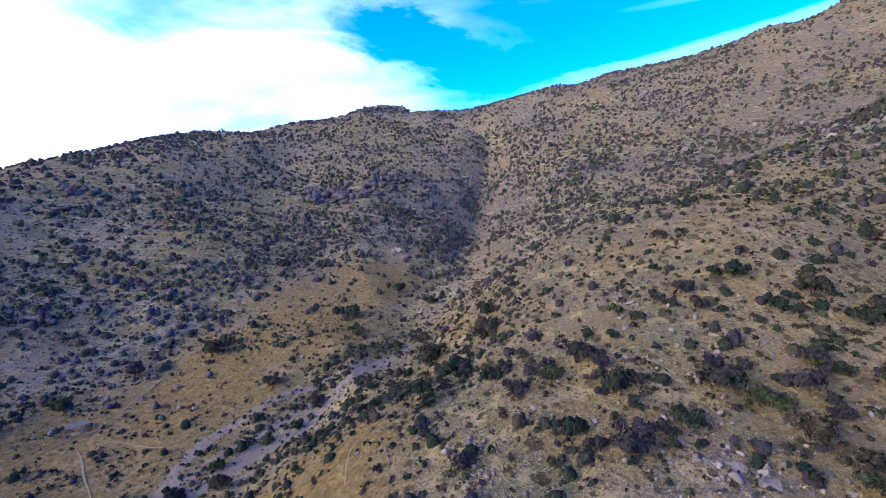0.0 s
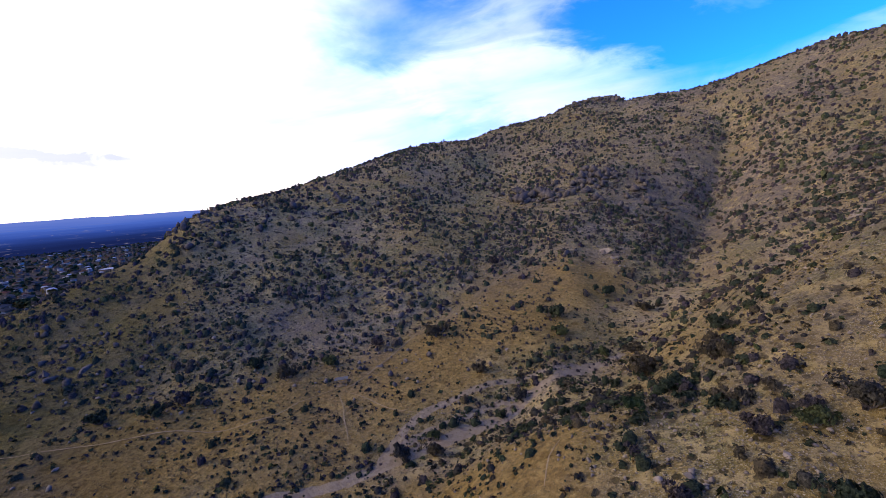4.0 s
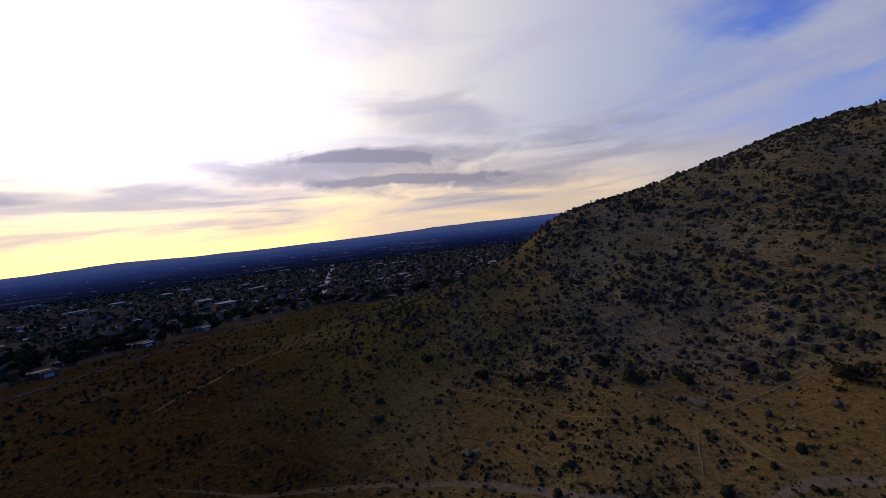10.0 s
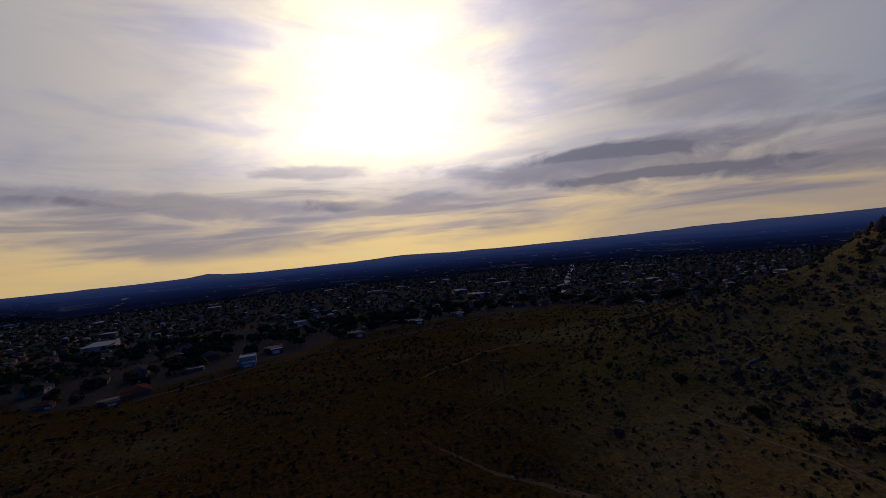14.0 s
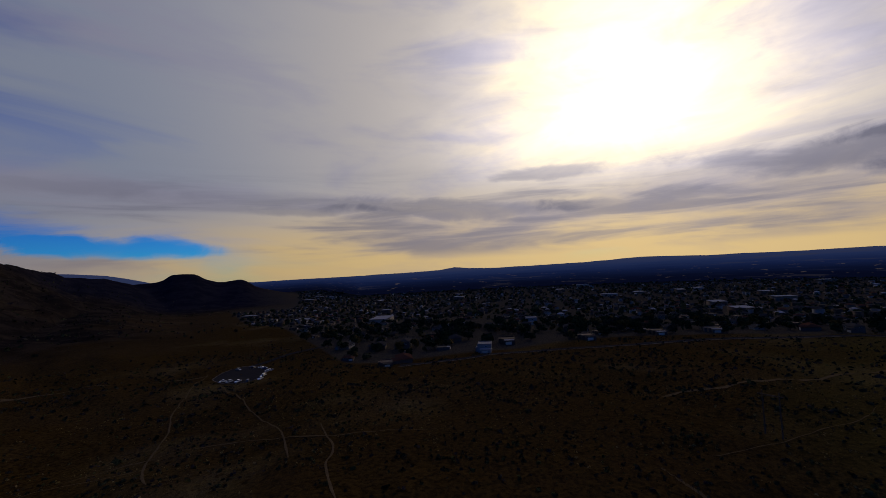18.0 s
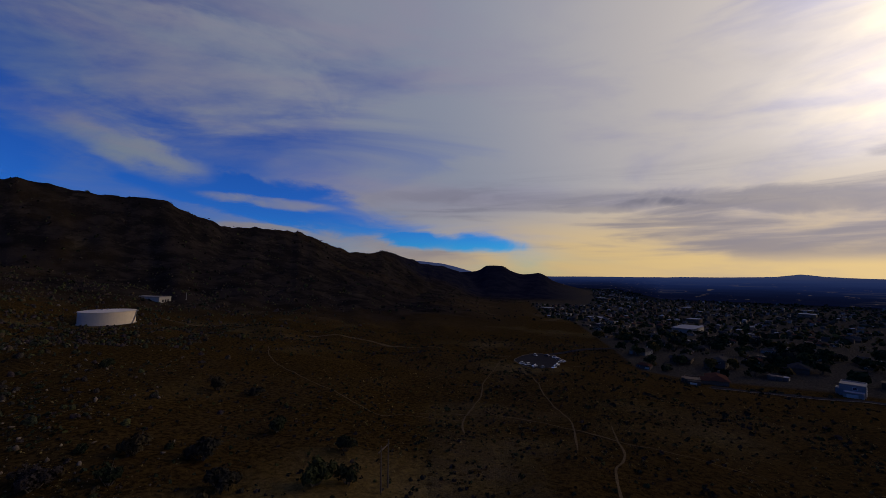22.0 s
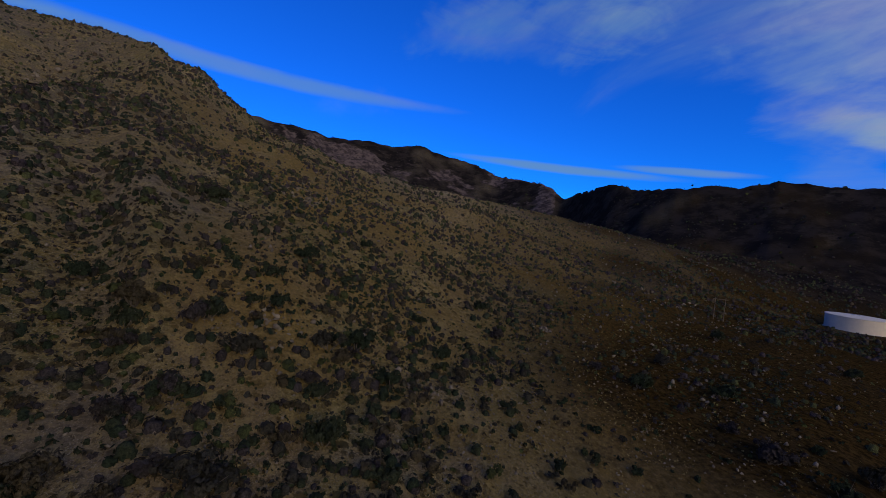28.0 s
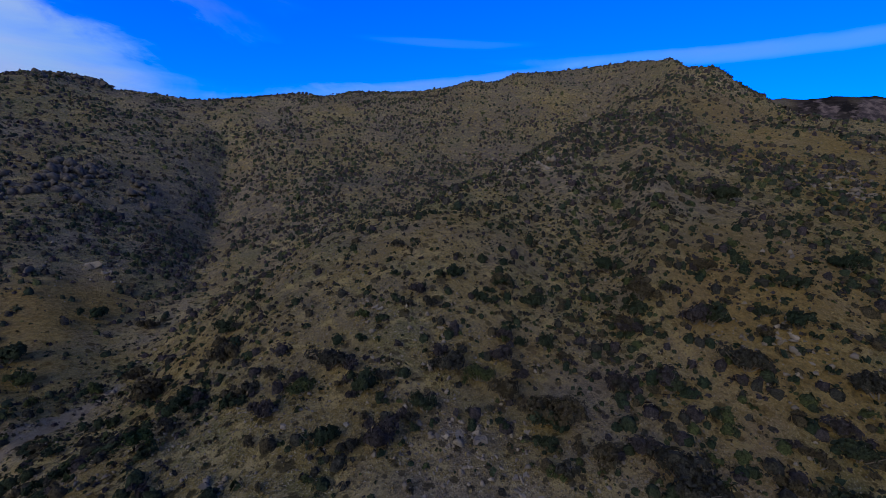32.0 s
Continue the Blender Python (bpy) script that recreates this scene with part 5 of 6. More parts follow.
# ---- picnic shelter ----
def build_shelter():
    ob = thing("picnic_shelter", "open picnic shelter with a slatted grey shade roof", "shelter", m=spin(-84.5, 87, 38, s=0.72))
    for sx in (-1.9, 1.9):
        for sy in (-1.5, 1.5):
            part("post", Shape().box(sx - 0.09, sy - 0.09, -0.4, sx + 0.09, sy + 0.09, 2.5 - 0.12 * sy), MAT_TIMBER, ob)
    for sy in (-1.5, 1.5):
        part("beam", Shape().box(-2.5, sy - 0.08, 2.5 - 0.12 * sy, 2.5, sy + 0.08, 2.72 - 0.12 * sy), MAT_TIMBER, ob)
    for k in range(3):
        y0 = -2.1 + k * 1.42
        s = Shape()
        for j in range(3):
            a = y0 + j * 0.34
            s.face((-2.7, a, 2.80 - 0.12 * a), (2.7, a, 2.80 - 0.12 * a), (2.7, a + 0.30, 2.80 - 0.12 * (a + 0.3)), (-2.7, a + 0.30, 2.80 - 0.12 * (a + 0.3)))
            s.box(-2.7, a, 2.73 - 0.12 * a, 2.7, a + 0.30, 2.77 - 0.12 * a)
        part("roof_panel", s, MAT_SLATS, ob)
    part("slab", Shape().box(-2.2, -1.8, -0.6, 2.2, 1.8, 0.06), MAT_TRAIL, ob)
    table = thing("picnic_table", "plain picnic table with two benches under a shelter", "table", m=spin(-84.5, 87, 38, lift=0.05))
    part("tabletop", Shape().box(-0.9, -0.38, 0.70, 0.9, 0.38, 0.76), MAT_TIMBER, table)
    for sy in (-0.72, 0.72):
        part("bench", Shape().box(-0.9, sy - 0.14, 0.41, 0.9, sy + 0.14, 0.46), MAT_TIMBER, table)
    for sx in (-0.6, 0.6):
        part("leg", Shape().tube((sx, -0.72, 0), (sx, -0.1, 0.70), 0.04).tube((sx, 0.72, 0), (sx, 0.1, 0.70), 0.04).box(sx - 0.04, -0.8, 0.36, sx + 0.04, 0.8, 0.42), MAT_TIMBER, table)


build_shelter()


# ---- power line frames ----
def pole_frame(x, y, deg, tall, gap):
    ob = thing("power_line_frame", "twin wooden power line poles with a crossarm", "utility pole", "power line frames", m=spin(x, y, deg))
    for sx in (-gap / 2, gap / 2):
        part("pole", Shape().tube((sx, 0, -1.5), (sx, 0, tall), 0.20, 0.13, 8), MAT_TIMBER, ob)
        part("insulator", Shape().tube((sx, 0, tall - 1.35), (sx, 0, tall - 2.1), 0.10, 0.07, 6), MAT_STEEL, ob)
    part("crossarm", Shape().box(-gap * 0.75, -0.32, tall - 1.3, gap * 0.75, -0.14, tall - 1.05), MAT_TIMBER, ob)


pole_frame(-150, -29.5, 80, 13, 4.2)
pole_frame(-230, 8, 75, 12, 4.2)
pole_frame(213, -190, 60, 13.5, 5)
pole_frame(9, -92, 70, 10, 3.5)


# ---- water tank and pump house ----
def build_tank():
    cx, cy, R, H = 279, -371, 20.0, 10.8
    z = 13.1
    ob = thing("water_tank", "broad cream-painted steel water tank with a low roof", "water tank", m=Matrix.Translation((cx, cy, z)))
    n = 64
    s = Shape()
    for k in range(n):
        a, b = 2 * math.pi * k / n, 2 * math.pi * (k + 1) / n
        s.face((R * math.cos(a), R * math.sin(a), -2), (R * math.cos(b), R * math.sin(b), -2), (R * math.cos(b), R * math.sin(b), H), (R * math.cos(a), R * math.sin(a), H))
    part("shell", s, MAT_TANK, ob)
    s = Shape()
    for k in range(n):
        a, b = 2 * math.pi * k / n, 2 * math.pi * (k + 1) / n
        for r0, z0, r1, z1 in ((R + 0.35, H - 0.1, R + 0.35, H + 0.25), (R + 0.35, H + 0.25, R * 0.5, H + 1.0), (R * 0.5, H + 1.0, 0.01, H + 1.3)):
            s.face((r0 * math.cos(a), r0 * math.sin(a), z0), (r0 * math.cos(b), r0 * math.sin(b), z0), (r1 * math.cos(b), r1 * math.sin(b), z1), (r1 * math.cos(a), r1 * math.sin(a), z1))
    part("roof", s, MAT_TANK_ROOF, ob)
    ring = Shape()
    for k in range(n):
        a, b = 2 * math.pi * k / n, 2 * math.pi * (k + 1) / n
        r0, r1 = R, R + 1.0
        ring.face((r0 * math.cos(a), r0 * math.sin(a), 0.35), (r1 * math.cos(a), r1 * math.sin(a), 0.3), (r1 * math.cos(b), r1 * math.sin(b), 0.3), (r0 * math.cos(b), r0 * math.sin(b), 0.35))
        ring.face((r1 * math.cos(a), r1 * math.sin(a), 0.3), (r1 * math.cos(a), r1 * math.sin(a), -2), (r1 * math.cos(b), r1 * math.sin(b), -2), (r1 * math.cos(b), r1 * math.sin(b), 0.3))
    part("foundation_ring", ring, MAT_CONCRETE, ob)
    # a stair climbs round the wall; its bearing faces the fan
    a0 = math.atan2(-cy, -cx) + 0.95
    stair, rail = Shape(), Shape()
    for k in range(36):
        a = a0 + k * 0.0115
        h = H * k / 35
        c, d = math.cos(a), math.sin(a)
        stair.face(((R + 0.05) * c, (R + 0.05) * d, h), ((R + 1.1) * c, (R + 1.1) * d, h), ((R + 1.1) * math.cos(a + 0.0115), (R + 1.1) * math.sin(a + 0.0115), h), ((R + 0.05) * math.cos(a + 0.0115), (R + 0.05) * math.sin(a + 0.0115), h))
        stair.face(((R + 0.05) * c, (R + 0.05) * d, h - 0.5), ((R + 1.1) * c, (R + 1.1) * d, h - 0.5), ((R + 1.1) * c, (R + 1.1) * d, h), ((R + 0.05) * c, (R + 0.05) * d, h))
        rail.tube(((R + 1.1) * c, (R + 1.1) * d, h), ((R + 1.1) * c, (R + 1.1) * d, h + 1.1), 0.05, sides=4)
    part("stair", stair, MAT_STEEL, ob)
    part("stair_rail", rail, MAT_STEEL, ob)
    a = a0 + 0.40
    part("landing", Shape().box(-1.6, -1.6, H - 0.2, 1.6, 1.6, H - 0.05), MAT_STEEL, ob, m=Matrix.Translation(((R + 0.7) * math.cos(a), (R + 0.7) * math.sin(a), 0)) @ Matrix.Rotation(a, 4, "Z"))
    part("hatch", Shape().box(-0.8, -0.8, 0, 0.8, 0.8, 0.6), MAT_STEEL, ob, m=Matrix.Translation((3, 2, H + 1.15)))
    part("manway", Shape().box(-0.1, -1.0, 0.3, 0.15, 1.0, 2.6), MAT_DARK, ob, m=Matrix.Rotation(a0 + 0.62, 4, "Z") @ Matrix.Translation((R, 0, 0)))
    part("vent", Shape().tube((0, 0, H + 1.2), (0, 0, H + 2.0), 0.7, 0.7, 12), MAT_STEEL, ob)


build_tank()


def build_pump_house():
    ob = thing("pump_house", "long low concrete service building with a pale flat roof", "building", m=spin(384, -580, 164.4, s=1.0, z=19.5))
    part("wall", Shape().box(-30, -9, -12, 30, 9, 4.2), MAT_CONCRETE, ob)
    part("roof", Shape().box(-30.6, -9.6, 4.2, 30.6, 9.6, 4.7), plain("pale_roof", (0.22, 0.20, 0.175), 0.8), ob)
    for k in range(3):
        part("door", Shape().box(30.0, -5 + k * 4, -2.5, 30.15, -2.5 + k * 4, 0.6), MAT_DARK, ob)
    mast = thing("antenna_mast", "thin grey steel mast beside the service building", "mast", m=spin(*polar(-150.2, 675), 0))
    part("pole", Shape().tube((0, 0, -1), (0, 0, 9), 0.22, 0.12, 8), MAT_STEEL, mast)
    part("base", Shape().box(-0.6, -0.6, -0.5, 0.6, 0.6, 0.3), MAT_CONCRETE, mast)


build_pump_house()


# ---- trailhead car park ----
def build_car_park():
    n, cx, cy, turn = 48, -86, -322, radians(-18)
    ring = []
    for k in range(n):
        a = 2 * math.pi * k / n
        u, v = 17 * math.cos(a), 46 * math.sin(a)
        ring.append((cx + u * math.cos(turn) - v * math.sin(turn), cy + u * math.sin(turn) + v * math.cos(turn)))
    rows = [[(cx + (x - cx) * f, cy + (y - cy) * f) for x, y in ring] for f in (0.05, 0.35, 0.7, 1.0)]
    s = Shape()
    z = lambda x, y: level(x, y) + 0.42
    for a, b in zip(rows, rows[1:]):
        for k in range(n):
            p, q, u, v = a[k], a[(k + 1) % n], b[(k + 1) % n], b[k]
            s.face(*[(x, y, z(x, y)) for x, y in (v, u, q, p)])
    tagged(new("car_park", s.mesh("car_park", MAT_ASPHALT, True)), "oval grey asphalt car park at the trailhead", "car park", kind="structure")
    edge = [(cx + (x - cx) * 1.02, cy + (y - cy) * 1.02) for x, y in ring]
    ribbon("kerb", edge + edge[:1], 0.4, MAT_KERB, "pale kerb round the trailhead car park", "kerb", wobble=0.0, lift=0.3)


build_car_park()
CAR_PAINTS = [plain("car_paint", c, 0.25, 0.3, spread=0.03, specular=0.6) for c in ((0.75, 0.75, 0.76), (0.45, 0.46, 0.48), (0.03, 0.03, 0.035), (0.28, 0.03, 0.03), (0.04, 0.07, 0.18))]


def car_master(mat, van):
    ob = thing("car", "parked car in the trailhead car park", "car", "parked cars")
    h = 1.15 if van else 0.9
    prof = [(-2.25, 0.35), (-2.2, 0.85), (-1.9, 0.95), (1.1, 0.98), (2.1, 0.80), (2.25, 0.4)]
    s = Shape()
    for a, b in zip(prof, prof[1:]):
        s.face((a[0], -0.9, a[1]), (b[0], -0.9, b[1]), (b[0], 0.9, b[1]), (a[0], 0.9, a[1]))
    s.face(*[(px, -0.9, pz) for px, pz in prof][::-1])
    s.face(*[(px, 0.9, pz) for px, pz in prof])
    s.face((-2.25, -0.9, 0.35), (-2.25, 0.9, 0.35), (2.25, 0.9, 0.4), (2.25, -0.9, 0.4))
    part("body", s, mat, ob)
    c = Shape().box(-1.95 if van else -1.4, -0.80, 0.96, 1.0, 0.80, 0.96 + h * 0.62, 0.22)
    part("cabin_glass", c, MAT_GLASS, ob)
    part("roof", Shape().box(-1.7 if van else -1.15, -0.60, 0.962 + h * 0.62, 0.76, 0.60, 1.0 + h * 0.62, 0.02), mat, ob)
    for px in (-1.4, 1.4):
        for sy in (-1, 1):
            w = part("wheel", Shape().tube((px, sy * 0.72, 0.33), (px, sy * 0.93, 0.33), 0.33, sides=12), MAT_RUBBER, ob)
            part("rim", Shape().tube((px, sy * 0.931, 0.33), (px, sy * 0.945, 0.33), 0.19, sides=8), MAT_STEEL, w)
    for sy in (-0.65, 0.65):
        part("headlight", Shape().box(2.15, sy - 0.18, 0.58, 2.24, sy + 0.18, 0.72), MAT_GLASS, ob)
    return ob


CAR_SPOTS = ((-66, -289, 20), (-69, -285, 25), (-73, -281, 30), (-78, -279, 60), (-92, -352, 110), (-102, -351, 140), (-106, -343, 160), (-106, -334, 170), (-101, -311, 175), (-104, -316, 175), (-92, -293, 40), (-90, -287, 40), (-86, -280, 40))
COLOUR_NAMES = ("white", "silver grey", "black", "dark red", "dark blue")
masters = {}
for k, (x, y, deg) in enumerate(CAR_SPOTS):
    c, van = (0, 1, 0, 2, 1, 2, 0, 4, 0, 1, 0, 2, 0)[k], k % 3 == 1
    m = spin(x, y, deg, lift=0.45)
    if (c, van) in masters:
        copy_thing(masters[c, van], m)
    else:
        masters[c, van] = car_master(CAR_PAINTS[c], van)
        tagged(masters[c, van], f"{COLOUR_NAMES[c]} {'van' if van else 'car'} parked on the trailhead asphalt")
        masters[c, van].matrix_basis = m

# ---- the town ----
WALLS = [plain("stucco", c, 0.9, spread=0.08, specular=0.15) for c in ((0.11, 0.075, 0.055), (0.13, 0.10, 0.08), (0.24, 0.22, 0.20), (0.085, 0.06, 0.042))]
ROOFS = [plain("roof_tiles", c, 0.8, spread=0.15, scale=3) for c in ((0.075, 0.033, 0.024), (0.055, 0.048, 0.044), (0.26, 0.26, 0.27), (0.034, 0.033, 0.036))]
MAT_FRAME = plain("white_frames", (0.7, 0.69, 0.66), 0.5, spread=0.05)
MAT_GARAGE = plain("garage_door_paint", (0.5, 0.46, 0.4), 0.6, spread=0.08)


def window(ob, x, y, z, w, h, face):
    """A framed window in a wall that looks along +x (0), +y (1), -x (2) or -y (3)."""
    m = Matrix.Translation((x, y, z)) @ Matrix.Rotation(radians(90 * face), 4, "Z")
    f = part("window", Shape().box(-0.02, -w / 2 - 0.1, -0.1, 0.06, w / 2 + 0.1, h + 0.1), MAT_FRAME, ob, m=m)
    part("pane", Shape().box(0.062, -w / 2, 0, 0.075, w / 2, h), MAT_GLASS, f)


def house_master(kind, wall, roof, label):
    ob = thing("house", label, "house", "houses at the edge of town")
    storeys = 2 if kind in (1, 3) else 1
    H = 3.1 * storeys
    if kind in (0, 1):  # flat roofed, with parapets and stepped blocks
        part("wall", Shape().box(-8, -5.5, -2.5, 5, 5.5, H).box(5, -3.5, -2.5, 10, 5.0, 3.3).box(-6, -7.5, -2.5, 0, -5.5, 3.2), wall, ob)
        part("roof", Shape().box(-7.7, -5.2, H - 0.4, 4.7, 5.2, H - 0.25).box(5.0, -3.2, 3.304, 9.7, 4.7, 3.36), roof, ob)
        s = Shape()
        for x0, y0, x1, y1 in ((-8, -5.5, 5, -5.1), (-8, 5.1, 5, 5.5), (-8, -5.1, -7.6, 5.1), (4.6, -5.1, 5, 5.1)):
            s.box(x0, y0, H, x1, y1, H + 0.6)
        part("parapet", s, wall, ob)
    else:
        part("wall", Shape().box(-9, -5, -2.5, 7, 5, H).box(2, -8.5, -2.5, 8.5, -5, 3.0), wall, ob)
        s = Shape()
        e, top = 0.7, H + 2.4
        a, b, c, d = (-9 - e, -5 - e, H), (7 + e, -5 - e, H), (7 + e, 5 + e, H), (-9 - e, 5 + e, H)
        p, q = (-5, 0, top), (3, 0, top)
        s.face(a, b, q, p).face(b, c, q).face(c, d, p, q).face(d, a, p).face(d, c, b, a)
        s.face((1.4, -9.1, 3.0), (9.1, -9.1, 3.0), (9.1, -4.4, 3.0 + 0.01), (1.4, -4.4, 3.01)).face((1.4, -9.1, 3.0), (5.2, -9.1, 4.6), (5.2, -4, 4.6), (1.4, -4, 3.0)).face((5.2, -9.1, 4.6), (9.1, -9.1, 3.0), (9.1, -4, 3.0), (5.2, -4, 4.6))
        s.face((1.4, -9.1, 3.0), (9.1, -9.1, 3.0), (5.2, -9.1, 4.6))
        part("roof", s, roof, ob)
        part("chimney", Shape().box(-6.6, 1.0, H, -5.5, 2.0, top + 0.8), wall, ob)
    x1 = 5 if kind in (0, 1) else 7
    y0, y1 = (-5.5, 5.5) if kind in (0, 1) else (-5, 5)
    for st in range(storeys):
        for k in range(2):
            window(ob, -5.5 + 6 * k, y1, 0.9 + 3.1 * st, 1.8, 1.3, 1)
        if st or kind > 1:
            window(ob, -6.0, y0, 0.9 + 3.1 * st, 1.8, 1.3, 3)
        window(ob, -8.0 if kind in (0, 1) else -9.0, 1.0, 0.9 + 3.1 * st, 1.8, 1.3, 2)
        if st:
            window(ob, x1, 1.0, 0.9 + 3.1 * st, 1.8, 1.3, 0)
    part("door", Shape().box(1.0, y1, 0, 2.1, y1 + 0.06, 2.1), MAT_TIMBER, ob)
    if kind in (0, 1):
        part("garage_door", Shape().box(10.0, -2.2, 0, 10.06, 2.6, 2.3), MAT_GARAGE, ob)
    else:
        part("garage_door", Shape().box(2.8, -8.56, 0, 7.6, -8.5, 2.3), MAT_GARAGE, ob)
    return ob


HOUSE_KINDS = ((0, 0, 1, "tan stucco house with a flat roof"), (1, 2, 2, "two-storey white stucco house with a flat roof"), (2, 1, 0, "beige stucco house with a red tile roof"), (2, 0, 3, "brown stucco house with a grey shingle roof"),
               (3, 1, 1, "two-storey beige house with a hipped grey roof"), (0, 3, 2, "brown adobe-style house with a white flat roof"), (2, 2, 1, "pale stucco house with a low hipped roof"), (0, 1, 2, "beige flat-roofed house with a white roof"))
house_masters = [None] * len(HOUSE_KINDS)


def house(k, x, y, deg, s=1.0):
    m = spin(x, y, deg, s=s, lift=0.3)
    if house_masters[k] is None:
        a, w, r, label = HOUSE_KINDS[k]
        house_masters[k] = house_master(a, WALLS[w], ROOFS[r], label)
        house_masters[k].matrix_basis = m
    else:
        ob = copy_thing(house_masters[k], m)
        ob.scale = (s, s, s)


SEEN_HOUSES = ((1, -246, -233, 40, 1.0), (2, -189, -266, 60, 1.15), (0, -170, -262, 60, 0.8), (3, -213, -338, 50, 1.1), (4, -228, -318, 45, 1.0), (5, -287, -243, 42, 1.1), (7, -338, -346, 40, 1.2), (1, -420, -316, 40, 1.2), (3, -272, -296, 50, 1.1), (6, -196, -372, 40, 1.0), (0, -330, -190, 45, 1.0), (5, -390, -155, 40, 1.0), (7, -425, -120, 30, 1.0), (2, -470, -60, 20, 1.0))
taken = [(h[1], h[2]) for h in SEEN_HOUSES]
for h in SEEN_HOUSES:
    house(*h)
lots = random.Random(3)
spots, far_spots = [], []
GRID = radians(38)
for i in range(-170, 171):
    for j in range(-130, 131):
        u, v = i * 28 + lots.uniform(-9, 9), j * 36 + (5 if j % 2 else -5) + lots.uniform(-8, 8)
        x, y = u * math.cos(GRID) - v * math.sin(GRID), u * math.sin(GRID) + v * math.cos(GRID)
        r, az = math.hypot(x, y), math.degrees(math.atan2(-x, y))
        if not 52 < az < 179.5 or r > (2950 if az > 152 else 2000):
            continue
        edge = float(town_edge(np.array([az]))[0])
        if az > 158 and r > 1500:
            continue
        if r < edge + 12:
            continue
        if lots.random() < (0.08 if r < 690 else 0.18) + 0.22 * (r > 1600):
            continue
        if any((x - a) ** 2 + (y - b) ** 2 < 24**2 for a, b in taken):
            continue
        (spots if r < 690 and az > 70 else far_spots).append((x, y, lots))
for x, y, _ in spots:
    house(lots.choice((0, 0, 2, 3, 4, 5, 6, 6, 7)), x, y, 38 + 90 * lots.randrange(4) + lots.uniform(-4, 4), lots.uniform(0.55, 0.78))

# the rest of the town, too far off to count
far_xy = np.array([(x, y) for x, y, _ in far_spots])
n = len(far_xy)
w, dpt, tall = rng.uniform(7, 12, n), rng.uniform(5, 9, n), rng.choice([3.2, 3.4, 6.0], n)
big = rng.random(n) < 0.012
w[big], dpt[big], tall[big] = rng.uniform(25, 60, big.sum()), rng.uniform(20, 40, big.sum()), rng.uniform(5, 10, big.sum())
rise = np.where(big | (rng.random(n) < 0.4), 0.15, rng.uniform(1.4, 2.4, n))
ang = GRID + rng.integers(0, 2, n) * math.pi / 2 + rng.normal(0, 0.04, n)
z = height(far_xy[:, 0], far_xy[:, 1])
corner = np.array([(-1, -1), (1, -1), (1, 1), (-1, 1)]) * 0.5
co = []
for level_k in range(4):
    grow = (1.0, 1.0, 1.06, 0.35)[level_k]
    p = corner[None] * np.stack([w, dpt], -1)[:, None, :] * grow
    q = np.stack([p[..., 0] * np.cos(ang)[:, None] - p[..., 1] * np.sin(ang)[:, None], p[..., 0] * np.sin(ang)[:, None] + p[..., 1] * np.cos(ang)[:, None]], -1) + far_xy[:, None, :]
    h = (z - 2, z + tall, z + tall + 0.05, z + tall + rise)[level_k]
    co.append(np.concatenate([q, np.repeat(h[:, None, None], 4, 1)], -1))
verts = np.concatenate(co, 1).reshape(-1, 3)
quads = [(k, (k + 1) % 4, 4 + (k + 1) % 4, 4 + k) for k in range(4)] + [(8 + k, 8 + (k + 1) % 4, 12 + (k + 1) % 4, 12 + k) for k in range(4)] + [(12, 13, 14, 15)]
faces = (np.array(quads)[None] + (np.arange(n) * 16)[:, None, None]).reshape(-1, 4)
tone = rng.integers(0, 4, n)
roof_slot = 4 + np.where(big, 2, rng.choice([0, 0, 1, 1, 1, 1, 3, 3, 3, 2], n))
slots = np.where(np.arange(9)[None] < 4, tone[:, None], roof_slot[:, None]).reshape(-1)
tagged(new("town_houses", mesh_from("town_houses", verts, faces, WALLS + ROOFS, slots=slots)), "spread of low stucco houses across the valley", "houses", kind="stuff")


# ---- garden trees ----
def tree_master(k):
    f, s = shrub_meshes(60 + k, 170, 0.14, 8, 0.95 + 0.3 * (k % 2))
    f.materials.clear()
    f.materials.append(MAT_TOWN_TREE)
    return f, s


TREES = [tree_master(k) for k in range(5)]
trees = random.Random(9)
count = 0
near_first = sorted(taken + [(x, y) for x, y, _ in spots], key=lambda q: math.hypot(*q))
for x, y in near_first:
    for _ in range(3):
        if count >= 290:
            break
        tx, ty = x + trees.choice((-1, 1)) * trees.uniform(7, 14), y + trees.choice((-1, 1)) * trees.uniform(7, 14)
        r, az = math.hypot(tx, ty), math.degrees(math.atan2(-tx, ty))
        if r < float(town_edge(np.array([az]))[0]) + 6:
            continue
        ob = thing("tree", "dark leafy garden tree between houses", "tree", "garden trees", m=spin(tx, ty, trees.uniform(0, 360), s=trees.uniform(5, 10)))
        k = trees.randrange(5)
        part("crown", TREES[k][0], None, ob, m=Matrix.Translation((0, 0, 0.12)))
        part("trunk", TREES[k][1], None, ob)
        count += 1
yards = np.array([(x, y) for x, y, _ in spots for _ in range(4)])
yards = yards + rng.choice([-1, 1], yards.shape) * rng.uniform(6, 15, yards.shape)
size = rng.uniform(3, 9, len(yards))
tufts(yards[:, 0], yards[:, 1], size, size * 0.75, 17, rng.random(len(yards)), "town_trees", MAT_TOWN_TREE, "dark trees and bushes between the houses", "trees", 0.26, lift=0.6)
jit = rng.normal(0, 12, (n, 2))
m = rng.random(n) < 0.95
tx, ty = far_xy[m, 0] + jit[m, 0], far_xy[m, 1] + jit[m, 1]
size = rng.uniform(5, 11, len(tx))
tufts(tx, ty, size, size * 0.75, 8, rng.random(len(tx)), "town_trees", MAT_TOWN_TREE, "dark trees scattered through the town", "trees", 0.5, lift=1.0)
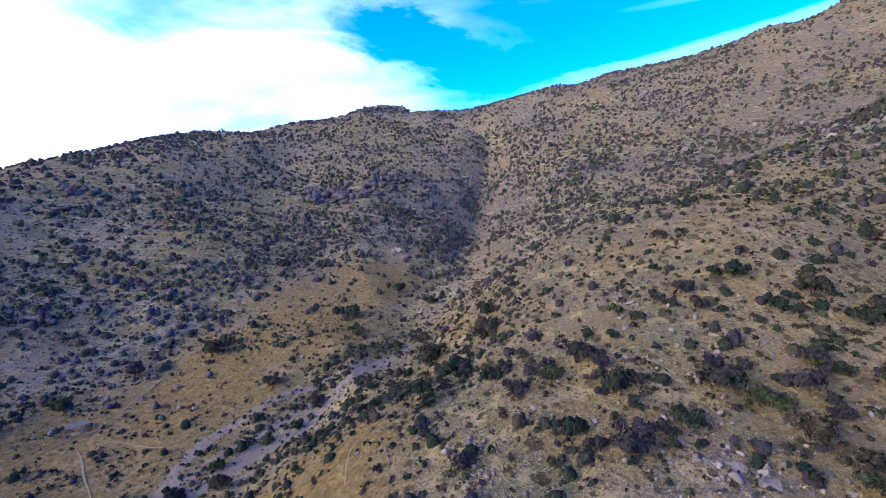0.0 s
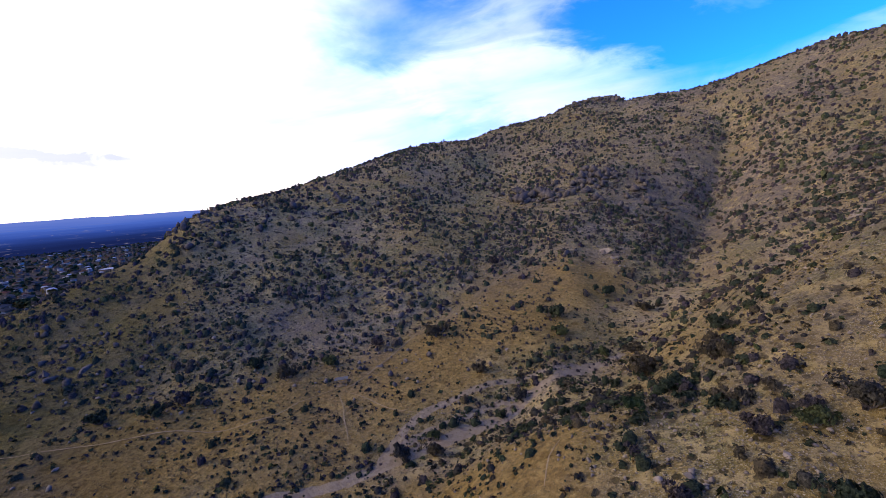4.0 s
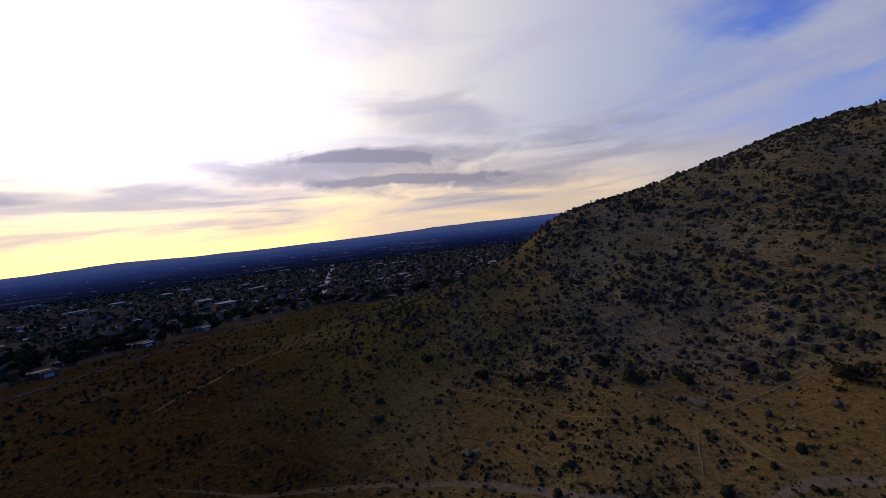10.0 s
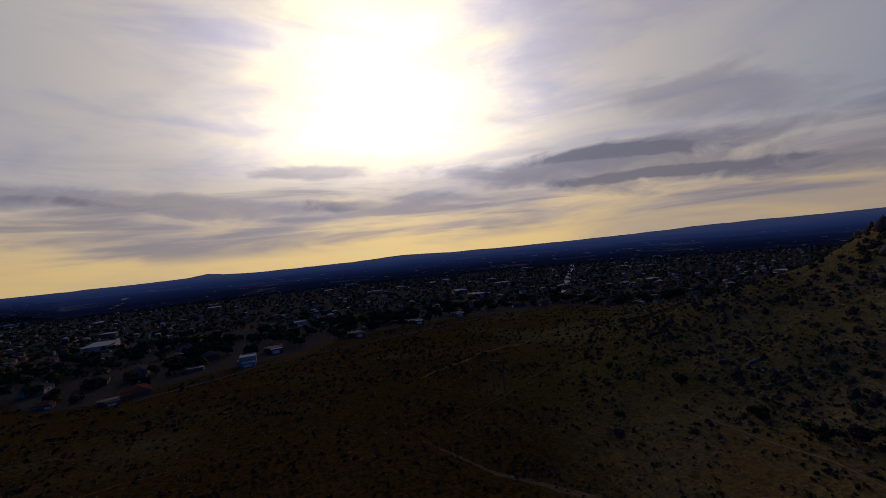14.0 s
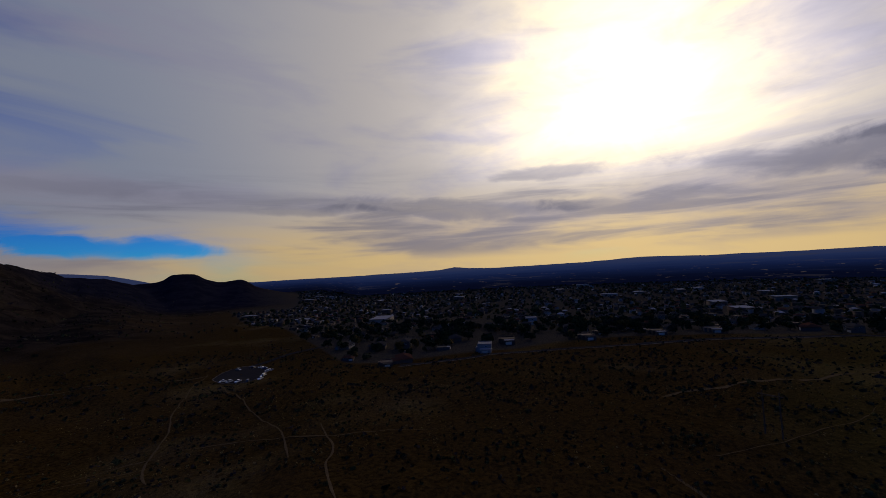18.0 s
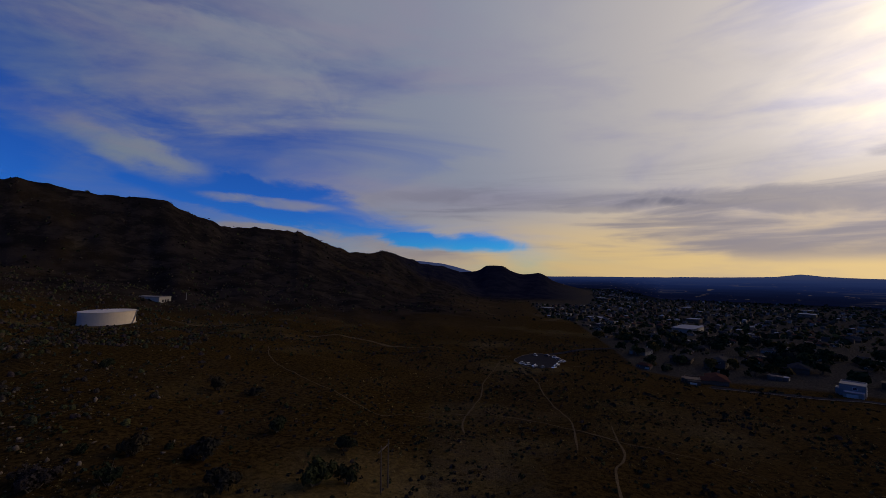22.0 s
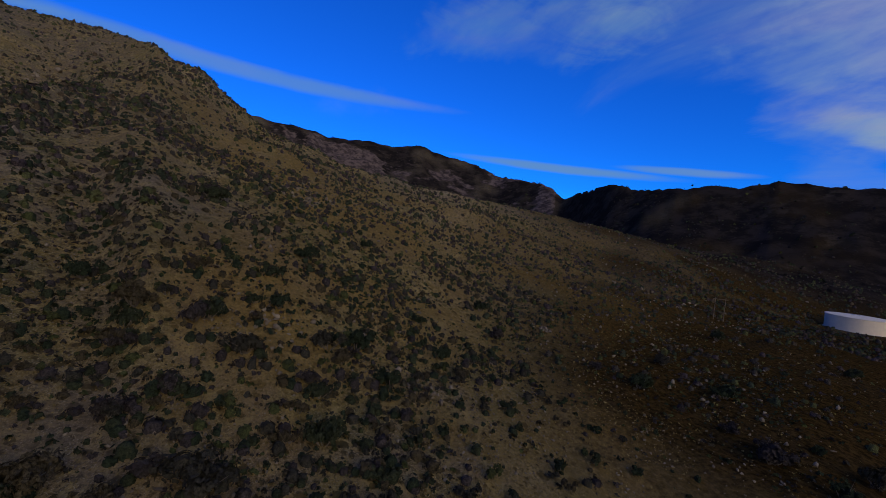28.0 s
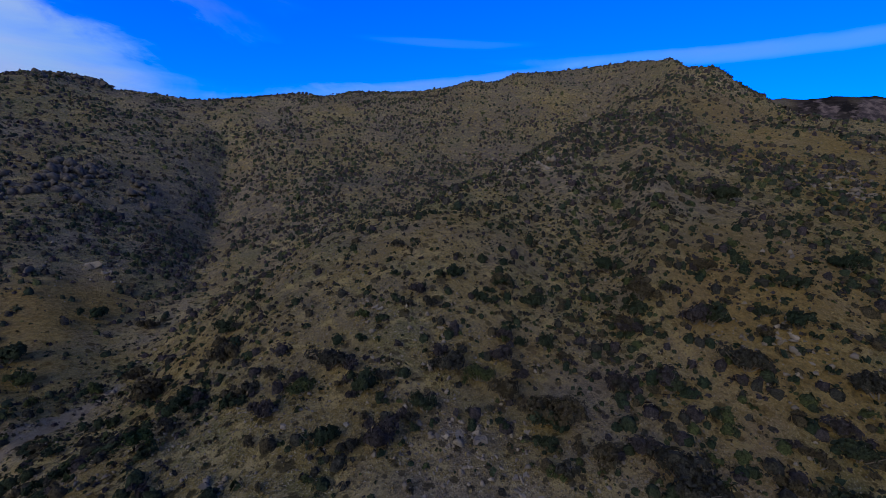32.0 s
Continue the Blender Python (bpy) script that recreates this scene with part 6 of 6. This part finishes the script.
jit = rng.normal(0, 12, (n, 2))
tx, ty = far_xy[:, 0] + jit[:, 0], far_xy[:, 1] + jit[:, 1]
size = rng.uniform(5, 12, len(tx))
tufts(tx, ty, size, size * 0.75, 6, rng.random(len(tx)), "town_trees", MAT_TOWN_TREE, "dark trees scattered through the town", "trees", 0.6, lift=1.0)


# a straight avenue runs away across the valley
ribbon("road", [polar(88.5 + 3.5 * (700 / r), r) for r in (640, 900, 1300, 1950)], 16, MAT_CONCRETE, "long pale avenue running out across the town", "road", wobble=0.0, step=25, lift=0.5)


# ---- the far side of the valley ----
# self-lit wall: the valley's blue haze is painted as its glow
def haze_shader(g):
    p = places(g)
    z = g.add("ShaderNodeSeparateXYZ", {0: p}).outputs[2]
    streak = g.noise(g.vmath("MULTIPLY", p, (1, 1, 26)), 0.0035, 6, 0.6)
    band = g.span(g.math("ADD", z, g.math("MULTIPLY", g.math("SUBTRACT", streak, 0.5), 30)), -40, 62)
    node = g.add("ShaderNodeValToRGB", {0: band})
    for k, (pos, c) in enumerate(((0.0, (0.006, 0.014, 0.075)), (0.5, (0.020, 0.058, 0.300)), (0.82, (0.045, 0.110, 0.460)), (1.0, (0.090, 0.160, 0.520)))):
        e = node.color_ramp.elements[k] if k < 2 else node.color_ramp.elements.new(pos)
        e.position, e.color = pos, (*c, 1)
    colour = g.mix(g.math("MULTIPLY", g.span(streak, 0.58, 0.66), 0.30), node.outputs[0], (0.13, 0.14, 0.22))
    # glints on far roofs, painted as pale spots low in the glow
    roof_glints = g.span(g.noise(g.vmath("MULTIPLY", p, (1, 1, 9)), 0.021, 3, 0.6), 0.64, 0.70)
    colour = g.mix(g.math("MULTIPLY", roof_glints, g.span(z, 5, 35, 0.5, 0.0)), colour, (0.34, 0.31, 0.36))
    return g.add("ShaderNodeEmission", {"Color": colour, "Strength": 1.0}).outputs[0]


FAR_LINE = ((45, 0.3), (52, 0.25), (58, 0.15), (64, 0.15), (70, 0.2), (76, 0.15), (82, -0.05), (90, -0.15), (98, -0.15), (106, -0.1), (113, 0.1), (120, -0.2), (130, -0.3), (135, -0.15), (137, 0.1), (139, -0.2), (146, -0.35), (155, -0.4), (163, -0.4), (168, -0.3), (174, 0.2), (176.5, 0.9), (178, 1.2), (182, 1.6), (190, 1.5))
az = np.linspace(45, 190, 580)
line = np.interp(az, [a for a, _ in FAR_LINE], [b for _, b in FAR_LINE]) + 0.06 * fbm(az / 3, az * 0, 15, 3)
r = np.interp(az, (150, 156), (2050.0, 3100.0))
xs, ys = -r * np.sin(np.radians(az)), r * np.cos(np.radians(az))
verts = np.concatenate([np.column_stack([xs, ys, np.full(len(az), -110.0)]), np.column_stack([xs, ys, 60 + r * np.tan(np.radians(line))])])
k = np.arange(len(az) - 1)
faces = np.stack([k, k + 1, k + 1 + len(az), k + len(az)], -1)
tagged(new("backdrop", mesh_from("backdrop", verts, faces, [material("glowing_blue_haze", haze_shader)])), "hazy blue far side of the valley with low mesas", "backdrop", kind="structure")
